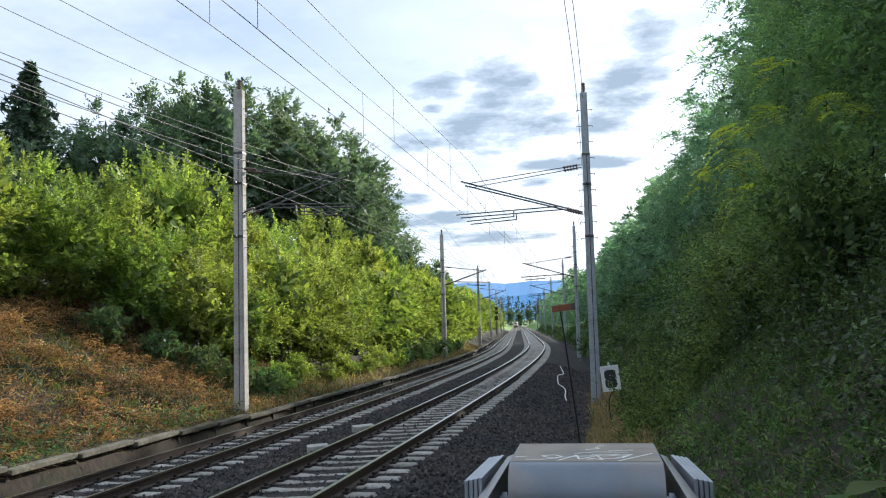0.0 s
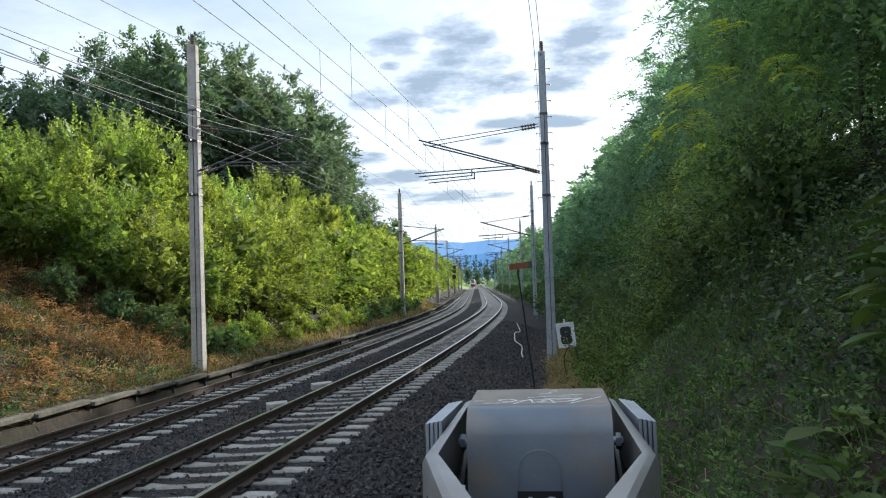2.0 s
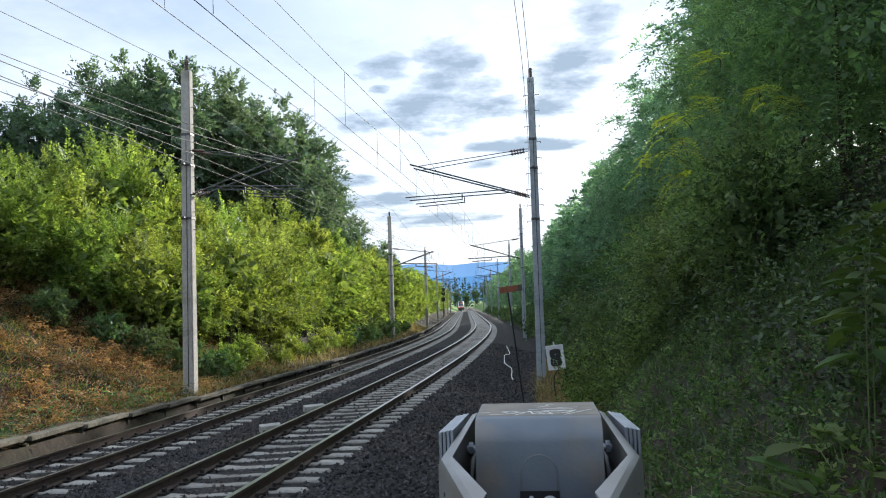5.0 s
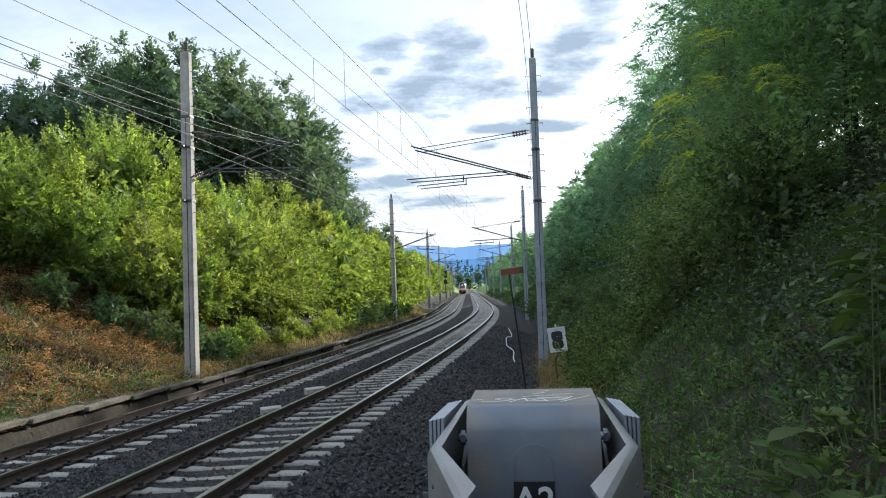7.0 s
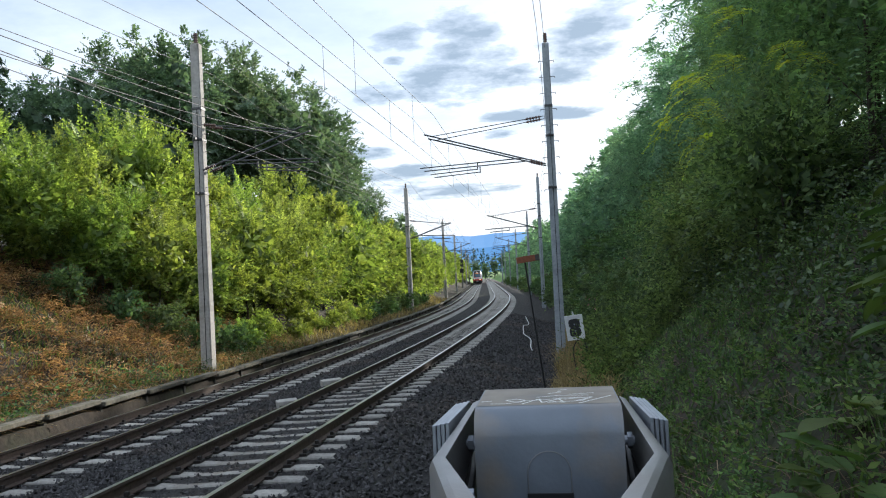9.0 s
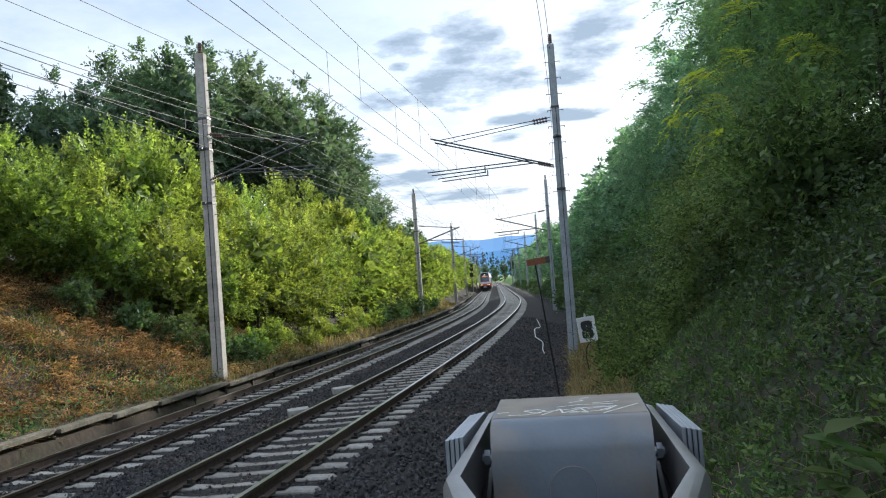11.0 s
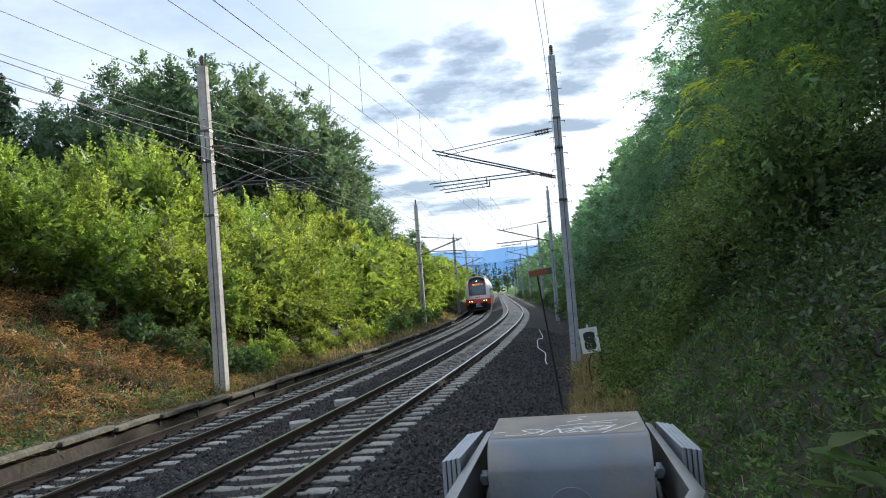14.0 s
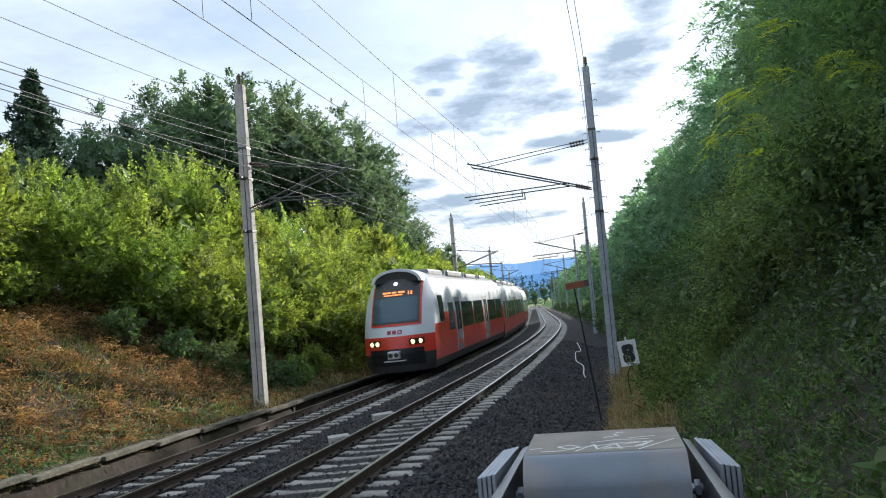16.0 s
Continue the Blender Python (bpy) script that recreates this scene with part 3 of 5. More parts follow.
def limb_mesh(name, height, r, tips, rng, lean=0.0):
    """A tapered bent trunk with limbs to some of the clumps."""
    bm = bmesh.new()
    pts = [Vector((0, 0, -0.4))]
    for k in range(1, 7):
        pts.append(Vector((lean * k / 6 + rng.normal() * 0.05 * height / 8, rng.normal() * 0.05 * height / 8, height * k / 6)))
    for k in range(6):
        tube(bm, pts[k], pts[k + 1], r * (1 - k / 6.5), r * (1 - (k + 1) / 6.5), 7)
    for tip in tips:
        k = int(np.clip(tip[2] / height * 6 - 1.5, 0, 5))
        a = pts[k]
        mid = a.lerp(Vector(tip), 0.5) + Vector((0, 0, 0.06 * height * rng.random()))
        tube(bm, a, mid, r * 0.25 * (1 - k / 8), r * 0.14, 5), tube(bm, mid, a.lerp(Vector(tip), 0.85), r * 0.14, r * 0.05, 5)
    me = bpy.data.meshes.new(name)
    bm.to_mesh(me), bm.free()
    me.materials.append(M["bark"])
    return me


def leaf_rows(rng, base, a, L, per, size, slim, droop, stalks=None):
    """Two rows of leaves along the shoots that leave base in the directions a, L long."""
    n = len(base)
    side = np.cross(a, np.array([0, 0, 1.0]) + rng.normal(size=(n, 3)) * 0.25)
    side /= np.linalg.norm(side, axis=1)[:, None] + 1e-9
    out = []
    for k in range(per):
        t = (k + rng.random((n, 1))) / per
        p = base + a * L * t + np.array([0, 0, -droop]) * L * t * t
        ax = side * (1 if k % 2 else -1) + a * 0.75 + np.array([0, 0, -0.5 * droop]) + rng.normal(size=(n, 3)) * 0.3
        ax /= np.linalg.norm(ax, axis=1)[:, None]
        if stalks is not None:
            stalks.append((p, ax))
        b = np.cross(np.cross(side, a) + rng.normal(size=(n, 3)) * 0.35, ax)
        b /= np.linalg.norm(b, axis=1)[:, None] + 1e-9
        l = size * rng.uniform(0.65, 1.3, (n, 1)) * (1.15 - 0.4 * t)
        out.append(np.stack([p, p + ax * l * 0.9 + b * l * slim, p + ax * l * 2, p + ax * l * 0.9 - b * l * slim], 1))
    return np.concatenate(out).reshape(-1, 3)


def shoot_leaves(rng, clumps, shoots, per, centre_z, rx, rz, length, size, slim, rise, droop, shell, stalks=None):
    """Leaves in two rows along shoots; the shoots spring from clumps that sit on an uneven egg."""
    d = rng.normal(size=(clumps, 3))
    d /= np.linalg.norm(d, axis=1)[:, None]
    r = shell + (0.92 - shell) * rng.random(clumps) ** 0.5
    lump = np.array([1 + 0.42 * noise.noise(Vector(q) * 1.9 + Vector((rx, rz, 0))) for q in d])
    c = d * (r * lump)[:, None] * np.array([rx, rx, rz]) + np.array([0, 0, centre_z])
    n = clumps * shoots
    base = np.repeat(c, shoots, 0) + rng.normal(size=(n, 3)) * length * 0.16
    a = np.repeat(d, shoots, 0) * 0.9 + rng.normal(size=(n, 3)) * 0.62 + np.array([0, 0, rise])
    a /= np.linalg.norm(a, axis=1)[:, None]
    L = (length * np.repeat(rng.uniform(0.7, 1.3, clumps), shoots) * rng.uniform(0.55, 1.35, n))[:, None]
    return leaf_rows(rng, base, a, L, per, size, slim, droop, stalks), c


def leafy(name, seed, height, rx, mat, label, category, clumps, shoots, per, length, leaf, slim=0.5, low=0.0, shell=0.5, trunk_r=0.12, rise=0.35, droop=0.15, core=400, core_leaf=0.3):
    """A tree or bush: trunk with limbs, and a crown of leafy shoots round a dark twiggy heart."""
    rng = np.random.default_rng(seed)
    rz = (height - low) / 2
    v, c = shoot_leaves(rng, clumps, shoots, per, low + rz, rx - length * 0.45, rz - length * 0.3, length, leaf, slim, rise, droop, shell)
    q = rng.normal(size=(core, 3))
    q *= (0.62 * rng.random(core) ** 0.4 / np.linalg.norm(q, axis=1))[:, None]
    inner = leaf_quads(q * np.array([rx, rx, rz]) + np.array([0, 0, low + rz]), core_leaf, rng, 0.1, 0.5)
    v = np.concatenate([v, inner]).reshape(-1, 4, 3)
    v = v[v[:, :, 2].min(1) > -0.4].reshape(-1, 3)
    e = empty(name, Matrix.Identity(4), label, category)
    part("trunk", limb_mesh("trunk", height * 0.8, trunk_r, c[:: max(1, clumps // 9)], rng), None, e)
    part("crown", quad_mesh("crown", v, M[mat]), None, e)
    return e


def fir(seed, height, label):
    """A spruce: straight trunk, whorls of drooping boughs with needle sprays."""
    rng = np.random.default_rng(seed)
    e = empty("spruce", Matrix.Identity(4), label, "tree")
    pts = []
    bm = bmesh.new()
    tube(bm, (0, 0, -0.3), (0, 0, height), height * 0.014, 0.02, 8)
    z = height * 0.12
    while z < height * 0.985:
        reach = (height - z) ** 0.8 * 0.62 * rng.uniform(0.8, 1.15) + 0.15
        for a in np.arange(0, 6.28, 6.28 / 7) + rng.uniform(0, 6.28):
            a += rng.normal() * 0.15
            rr = reach * rng.uniform(0.7, 1.1)
            tip = Vector((math.cos(a) * rr, math.sin(a) * rr, z - rr * 0.22))
            tube(bm, (0, 0, z), tip, 0.03, 0.01, 4)
            k = int(9 + rr * 15)
            t = rng.random(k) ** 0.7
            w = (1 - t) * 0.28 * rr + 0.12
            side = rng.normal(size=k) * w * 0.6
            pts.append(np.stack([np.cos(a) * rr * t - np.sin(a) * side, np.sin(a) * rr * t + np.cos(a) * side, z - rr * 0.22 * t - np.abs(rng.normal(size=k)) * 0.12 * rr ** 0.5], 1))
        z += height * 0.02
    me = bpy.data.meshes.new("trunk")
    bm.to_mesh(me), bm.free()
    me.materials.append(M["bark"])
    part("trunk", me, None, e)
    P = np.concatenate(pts)
    part("crown", quad_mesh("crown", leaf_quads(P, 0.3, rng, 0.5, 0.34), M["leaf_fir"]), None, e)
    return e


def plant(kind, s, o, size=1.0, turn=None, up=0.0, tall=1.0):
    turn = random.uniform(0, 6.28) if turn is None else turn
    m = Matrix.Translation(ground_at(s, o, up - 0.1)) @ Matrix.Rotation(turn, 4, "Z") @ Matrix.Diagonal((size, size, size * tall, 1))
    if kind not in used:
        used.add(kind)
        kind.matrix_world = m
        return kind
    return copy_thing(kind, m @ Matrix.Diagonal((*[1 / v for v in kind.scale], 1)))


used = set()
LB = "bright green leafy hazel bush growing behind the kerb wall"
bushes = [leafy("bush", 11 + k, 5.2, 2.2, "leaf_bush", LB, "bush", 48, 9, 18, 0.72, 0.072, 0.52, 0.0, 0.5, 0.06, 0.5, 0.1, 700, 0.2) for k in range(4)]
LT = "tall dense dark green broadleaf tree above the cutting"
oaks = [leafy("broadleaf_tree", 31 + k, 15, 4.6, "leaf_oak", LT, "tree", 66, 10, 15, 1.35, 0.14, 0.55, 2.0, 0.5, 0.28, 0.3, 0.25, 900, 0.45) for k in range(3)]
LR = "leafy green ash tree overhanging the steep shaded bank"
ashes = [leafy("ash_tree", 51 + k, 10, 3.3, "leaf_ash", LR, "tree", 56, 10, 18, 1.15, 0.12, 0.34, 0.2, 0.5, 0.075, 0.15, 0.55, 3600, 0.10) for k in range(3)]
LS = "dark shaded shrub on the steep bank beside the track"
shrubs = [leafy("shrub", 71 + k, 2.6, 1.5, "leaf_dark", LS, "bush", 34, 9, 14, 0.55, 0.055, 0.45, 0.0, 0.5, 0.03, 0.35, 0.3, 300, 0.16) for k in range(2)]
shrubs_bank = [leafy("shrub", 77, 2.6, 1.5, "leaf_bank", "pale-tipped green shrub on the shaded bank", "bush", 34, 9, 16, 0.75, 0.05, 0.45, 0.0, 0.5, 0.03, 0.5, 0.2, 600, 0.07)]
shrubs_low = [leafy("bush", 81, 2.6, 1.5, "leaf_bush", "low bright green bush against the kerb wall", "bush", 26, 8, 12, 0.6, 0.08, 0.5, 0.0, 0.5, 0.03, 0.4, 0.2, 200, 0.2)]
firs = [fir(91, 19, "dark green spruce rising above the bushes"), fir(92, 17, "dark green spruce rising above the bushes")]

bushes_far = [leafy("bush", 14 + k, 5.2, 2.2, "leaf_bush", LB, "bush", 34, 6, 10, 0.9, 0.17, 0.5, 0.0, 0.5, 0.06, 0.5, 0.1, 200, 0.4) for k in range(2)]
oaks_far = [leafy("broadleaf_tree", 34, 15, 4.6, "leaf_oak", LT, "tree", 40, 6, 10, 1.6, 0.38, 0.5, 2.0, 0.5, 0.28, 0.3, 0.2, 200, 0.9)]
ashes_far = [leafy("ash_tree", 54 + k, 10, 3.3, "leaf_ash", LR, "tree", 32, 6, 9, 1.2, 0.28, 0.4, 0.2, 0.5, 0.12, 0.15, 0.5, 250, 0.45) for k in range(2)]
shrubs_far = [leafy("shrub", 74, 2.6, 1.5, "leaf_dark", LS, "bush", 22, 5, 9, 0.6, 0.13, 0.45, 0.0, 0.5, 0.03, 0.35, 0.3, 80, 0.2)]
rnd = random.Random(4)


def of(near, far, s, limit):
    kinds = near if s < limit else far
    return kinds[rnd.randrange(len(kinds))]


# front row of bushes behind the kerb
for s in np.arange(26, 110, 2.6):
    plant(of(bushes, bushes_far, s, 46), s + rnd.uniform(-0.5, 0.5), 8.7 + rnd.uniform(-0.4, 0.5), rnd.uniform(0.75, 1.05), None, 0, rnd.uniform(0.85, 1.15))
    plant(of(bushes, bushes_far, s, 46), s + rnd.uniform(-1, 1), 11.8 + rnd.uniform(-0.8, 0.8), rnd.uniform(0.8, 1.15), None, 0, rnd.uniform(0.8, 1.3))
for s in np.arange(110, 330, 4.5):
    plant(of(bushes, bushes_far, s, 46), s, 9.8 + rnd.uniform(-0.5, 1.0), rnd.uniform(1.1, 1.4))
    if int(s) % 2:
        plant(oaks_far[0], s + 3, 15 + rnd.uniform(-1, 2), rnd.uniform(0.5, 0.65))
for s in np.arange(24.5, 75, 1.9):
    plant(of(shrubs_low, shrubs_far, s, 45), s, 7.15 + rnd.uniform(-0.2, 0.4), rnd.uniform(0.4, 0.62))
for s, o, z in ((20.3, 12.6, 0.8), (21.6, 10.9, 0.75), (23.0, 9.6, 0.75), (24.6, 8.6, 0.72), (22.6, 12.4, 0.9), (25.2, 10.6, 0.85)):
    plant(bushes[rnd.randrange(3)], s, o, z)
# dark-leaved shrubs left of the mast: the shade there is put into their colour
for s, o, z in ((21.5, 8.6, 0.5), (22.6, 7.7, 0.5), (23.6, 7.2, 0.45), (20.6, 9.6, 0.5), (19.4, 10.8, 0.5)):
    plant(shrubs[0], s, o, z * 1.2)
# hedge on top of the brown slope
for s in np.arange(4, 30, 2.4):
    plant(of(bushes, bushes_far, s, 46), s, 14.2 + rnd.uniform(-0.5, 0.8), rnd.uniform(0.85, 1.05))
for s in np.arange(2, 24, 1.5):
    plant(shrubs_low[0], s, 13.0 + rnd.uniform(-0.4, 0.3), rnd.uniform(0.6, 0.85))
# wood behind
for s, o, k, z in ((60, 14.6, 0, 0.95), (66, 15.5, 1, 1.05), (74, 15, 2, 0.9), (84, 14.5, 0, 0.7), (60, 19.5, 1, 1.16), (53, 22, 2, 1.12), (68, 20, 0, 1.22), (56, 26, 1, 1.15), (50, 29, 0, 0.88), (47, 25, 2, 0.8), (62, 26, 2, 1.1), (44, 32, 1, 0.62), (38, 38, 0, 0.5), (95, 15, 1, 0.55), (30, 42, 2, 0.55), (72, 27, 0, 1.1)):
    plant(oaks[k], s, o, z)
for s, o, k, z in ((52, 36.5, 0, 0.9), (47, 40, 1, 0.66), (49, 43, 1, 0.7), (54, 33.5, 1, 0.7)):
    plant(firs[k], s, o, z)
# trees that close the far end of the line
for k, o in enumerate((-34, -27, -20, -13, -6, 1, 8, 15, 22, 30)):
    plant(oaks_far[0], 640 + 9 * (k % 3), o, rnd.uniform(0.8, 1.15))
# right bank
for s in np.arange(9, 120, 4.3):
    plant(of(ashes, ashes_far, s, 44), s + rnd.uniform(-1, 1), -9.6 + rnd.uniform(-0.8, 0.4) - (1.0 if s < 30 else 0), rnd.uniform(0.85, 1.05) if s < 24 else rnd.uniform(0.74, 0.94))
    plant(of(ashes, ashes_far, s, 44), s + rnd.uniform(-1, 1), -14.0 + rnd.uniform(-1, 1), rnd.uniform(0.6, 0.75))
for s in np.arange(120, 330, 9):
    plant(of(ashes, ashes_far, s, 44), s, -9.5 + rnd.uniform(-1, 1), rnd.uniform(0.8, 1.1))
for s in np.arange(9, 70, 1.9):
    plant(of(shrubs, shrubs_far, s, 25), s, -7.5 + rnd.uniform(-0.6, 0.5), rnd.uniform(0.7, 1.1))
for s in np.arange(15, 90, 1.7):
    plant(of(shrubs, shrubs_far, s, 25), s, -6.0 + rnd.uniform(-0.4, 0.3), rnd.uniform(0.45, 0.8))
for s in np.arange(8.5, 17, 1.4):
    plant(shrubs_bank[0], s, -7.4 + rnd.uniform(-0.4, 0.3), rnd.uniform(0.75, 1.05))
for s in np.arange(60, 330, 6.5):
    plant(ashes_far[rnd.randrange(2)], s, -6.9 + rnd.uniform(-0.4, 0.4), rnd.uniform(0.42, 0.6))
for s in np.arange(27, 110, 2.3):
    plant(of(shrubs, shrubs_far, s, 25), s, -5.4 + rnd.uniform(-0.3, 0.3), rnd.uniform(0.5, 0.85))
for s in np.arange(42, 250, 5.2):
    plant(shrubs_far[0], s, -4.7 + rnd.uniform(-0.3, 0.2), rnd.uniform(0.5, 0.9))


def blades(name, places, length, width, mat, seed, droop, label, category="grass", bend=0.5, rise=1.0):
    """Thin bent blades, two quads each, joined into one."""
    rng = np.random.default_rng(seed)
    n = len(places)
    p = np.array(places)
    a = rng.uniform(0, 6.28, n)
    L = length * rng.uniform(0.5, 1.3, n)
    dirs = np.stack([np.cos(a), np.sin(a), np.zeros(n)], 1)
    side = np.stack([-np.sin(a), np.cos(a), np.zeros(n)], 1) * (width * rng.uniform(0.6, 1.4, n))[:, None]
    lean = (bend * rng.uniform(0.3, 1.4, n))[:, None]
    mid = p + dirs * L[:, None] * lean * 0.4 + np.array([0, 0, rise]) * (L * 0.62)[:, None]
    tip = p + dirs * L[:, None] * lean * 1.1 + np.array([0, 0, rise]) * (L * (0.95 - droop * rng.random(n)))[:, None]
    q1 = np.stack([p - side, p + side, mid + side * 0.8, mid - side * 0.8], 1)
    q2 = np.stack([mid - side * 0.8, mid + side * 0.8, tip + side * 0.1, tip - side * 0.1], 1)
    v = np.concatenate([q1, q2], 1).reshape(-1, 3)
    tagged(new(name, quad_mesh(name, v, M[mat])), label, category, kind="stuff")


def spots(n, s0, s1, o0, o1, seed, power=1.0, patch=None):
    rng = random.Random(seed)
    out = []
    while len(out) < n:
        s, o = s0 + (s1 - s0) * rng.random() ** power, rng.uniform(o0, o1)
        if patch is None or noise.noise((s * patch, o * patch, seed)) > rng.uniform(-0.6, 0.25):
            out.append(tuple(ground_at(s, o, -0.02)))
    return out


blades("dead_fern", spots(16000, 3, 30, 6.3, 13.5, 1, 1.0, 0.9), 0.4, 0.013, "dead_fern", 1, 0.8, "dry rust brown dead fern covering the cut slope", "dead fern", 1.7, 0.55)
blades("straw_clumps", spots(3500, 3, 28, 6.4, 13.0, 7, 1.0, 1.1), 0.75, 0.012, "dry_grass", 7, 0.9, "pale straw stalks lying over dead fern", "grass", 1.6, 0.5)
blades("slope_grass", spots(6000, 3, 30, 6.2, 13, 2, 1.0, 0.35), 0.34, 0.012, "grass", 2, 0.5, "green grass tufts between dead fern", "grass", 0.8)
blades("kerb_grass", spots(5000, 20, 90, 6.1, 7.8, 3, 1.3), 0.45, 0.012, "dry_grass", 3, 0.6, "dry straw grass along the kerb wall", "grass", 0.8)
blades("bank_grass", spots(14000, -4.5, 40, -8.5, -4.4, 4, 1.5, 0.5), 0.26, 0.009, "grass", 4, 0.6, "green grass and herbs on the shaded bank", "grass", 0.9)
blades("bank_dry_grass", spots(7000, 9, 32, -5.2, -4.0, 5, 1.0, 0.8), 0.5, 0.009, "dry_grass", 5, 0.6, "dry straw coloured grass at the foot of the bank", "grass", 0.8)

# ---- signal housing in front of the eye ----


def build_housing():
    """Back of a trackside signal head: folded top sheet inside an open six-sided hood."""
    m = Matrix.Translation((0.473, 1.752, 0)) @ Matrix.Rotation(radians(-9.5), 4, "Z")
    e = empty("signal_housing", m, "grey galvanised trackside signal housing with scratched folded top sheet", "signal housing")
    top = 1.797
    # folded sheet: flat top, rounded bend, upright face
    prof = [(0.0, top), (-0.27, top)] + [(-0.27 - 0.06 * math.sin(a), top - 0.06 + 0.06 * math.cos(a)) for a in np.linspace(0.25, 1.57, 6)] + [(-0.335, 1.0)]
    verts, faces = [], []
    for off in (0.0, -0.004):
        for x in (-0.163, 0.163):
            verts += [(x, y + (0.003 if off else 0), z + off) for y, z in prof]
    n = len(prof)
    for k in range(n - 1):
        faces += [(k, k + 1, n + k + 1, n + k), (2 * n + k, 3 * n + k, 3 * n + k + 1, 2 * n + k + 1), (k, 2 * n + k, 2 * n + k + 1, k + 1), (n + k, n + k + 1, 3 * n + k + 1, 3 * n + k)]
    sheet = part("folded_sheet", mesh_from("folded_sheet", verts, faces, M["sheet"]), None, e, "grey metal sheet folded over the top")
    smooth(sheet, 35)
    bm = bmesh.new()
    box(bm, -0.155, 0.155, -0.29, -0.012, 0.7, top - 0.07, 0.004)
    part("inner_case", bm, M["dark_steel"], e)
    # hood: upright walls with a turned-in flange
    plan = [(-0.198, -0.03), (-0.240, -0.50), (-0.14, -0.90)]
    lip = [(-0.176, -0.03), (-0.206, -0.50), (-0.108, -0.79)]
    zr = [1.775, 1.735, 1.715]
    for sx in (-1, 1):
        a, b, c = [(sx * abs(p[0]), p[1]) for p in plan[:3]]
        la, lb, lc = [(sx * abs(p[0]), p[1]) for p in lip[:3]]
        bm = bmesh.new()
        rows = []
        for (ox, oy), (ix, iy), z in zip((a, b, c), (la, lb, lc), zr):
            k = 0.02
            rows.append([bm.verts.new(v) for v in ((ox, oy, 0.9), (ox, oy, z - 0.02), (ox - sx * 0.007, oy, z - 0.005), (ox - sx * 0.02, oy, z), (ix, iy, z), (ix, iy, z - 0.006), (ox - sx * 0.02, oy, z - 0.008), (ox - sx * 0.008, oy, 0.9))])
        for r0, r1 in zip(rows, rows[1:]):
            for j in range(7):
                bm.faces.new((r0[j], r0[j + 1], r1[j + 1], r1[j]))
        bmesh.ops.recalc_face_normals(bm, faces=bm.faces)
        ob = part("hood_side", bm, M["housing"], e, "turned-in side of the galvanised hood")
        smooth(ob, 25)
        # strip stack outside the wall
        for k in range(4):
            bm = bmesh.new()
            x0 = sx * (0.204 + 0.0102 * k)
            box(bm, min(x0, x0 + sx * 0.0085), max(x0, x0 + sx * 0.0085), -0.30, 0.01, 1.68, 1.768 - 0.002 * k, 0.0015,
                Matrix.Translation((x0, 0, 0)) @ Matrix.Rotation(sx * 0.06, 4, "Z") @ Matrix.Translation((-x0, 0, 0)))
            part("strip", bm, M["aluminium"], e, "bright aluminium strip")
        for y, z, r in ((-0.27, 1.705, 0.016), (-0.42, 1.60, 0.015)):
            bm = bmesh.new()
            tube(bm, (sx * 0.225, y, z), (sx * 0.25, y, z), r * 0.6, n=10)
            tube(bm, (sx * 0.245, y, z), (sx * 0.263, y, z), r, r * 0.9, 14)
            part("knob", bm, M["black_paint"], e, "black knob")
        for y, z in ((-0.20, 1.70), (-0.42, 1.64)):
            bm = bmesh.new()
            tube(bm, (sx * 0.16, y, z), (sx * 0.215, y, z), 0.011, n=10)
            tube(bm, (sx * 0.178, y, z), (sx * 0.190, y, z), 0.019, n=6)
            part("bolt", bm, M["aluminium"], e, "bright bolt")
        bm = bmesh.new()
        tube(bm, (sx * 0.19, -0.08, 1.66), (sx * 0.18, -0.42, 1.60), 0.012, n=8)
        part("spring_rod", bm, M["black_paint"], e)
        for y, z in ((-0.60, 1.67), (-0.84, 1.665)):
            bm = bmesh.new()
            f = (y + 0.50) / -0.40
            x = sx * (0.240 + (0.14 - 0.240) * f + 0.001)
            tube(bm, (x - sx * 0.004, y, z), (x + sx * 0.002, y - 0.001, z), 0.005, n=8)
            part("rivet", bm, M["dark_steel"], e)
    bm = bmesh.new()
    box(bm, -0.14, 0.14, -0.908, -0.90, 0.9, 1.715, 0.002)
    box(bm, -0.14, 0.14, -0.908, -0.893, 1.708, 1.716, 0.002)
    part("front_plate", bm, M["housing"], e, "flat front plate of the hood")
    bm = bmesh.new()
    box(bm, -0.20, 0.20, -0.60, -0.02, 0.86, 0.9, 0.004)
    part("floor_plate", bm, M["housing"], e)
    bm = bmesh.new()
    tube(bm, (0, -0.3, -0.75), (0, -0.3, 0.86), 0.057, n=20)
    part("post", bm, M["galvanised"], e)
    # black label with readable characters
    bm = bmesh.new()
    box(bm, -0.052, 0.048, -0.3385, -0.3345, 1.50, 1.617, 0.001)
    part("label_plate", bm, M["black_paint"], e, "black label plate with white characters")
    cu = bpy.data.curves.new("label_text", "FONT")
    cu.body, cu.size, cu.extrude, cu.align_x, cu.offset = "A2", 0.085, 0.0004, "CENTER", 0.0015
    dg = new("label_text_curve", cu)
    me = bpy.data.meshes.new_from_object(dg)
    bpy.data.objects.remove(dg)
    me.materials.clear()
    me.materials.append(M["white_paint"])
    t = part("label_text", me, None, e, "white letters")
    t.matrix_local = Matrix.Translation((-0.002, -0.3395, 1.545)) @ Matrix.Rotation(radians(90), 4, "X")
    bm = bmesh.new()
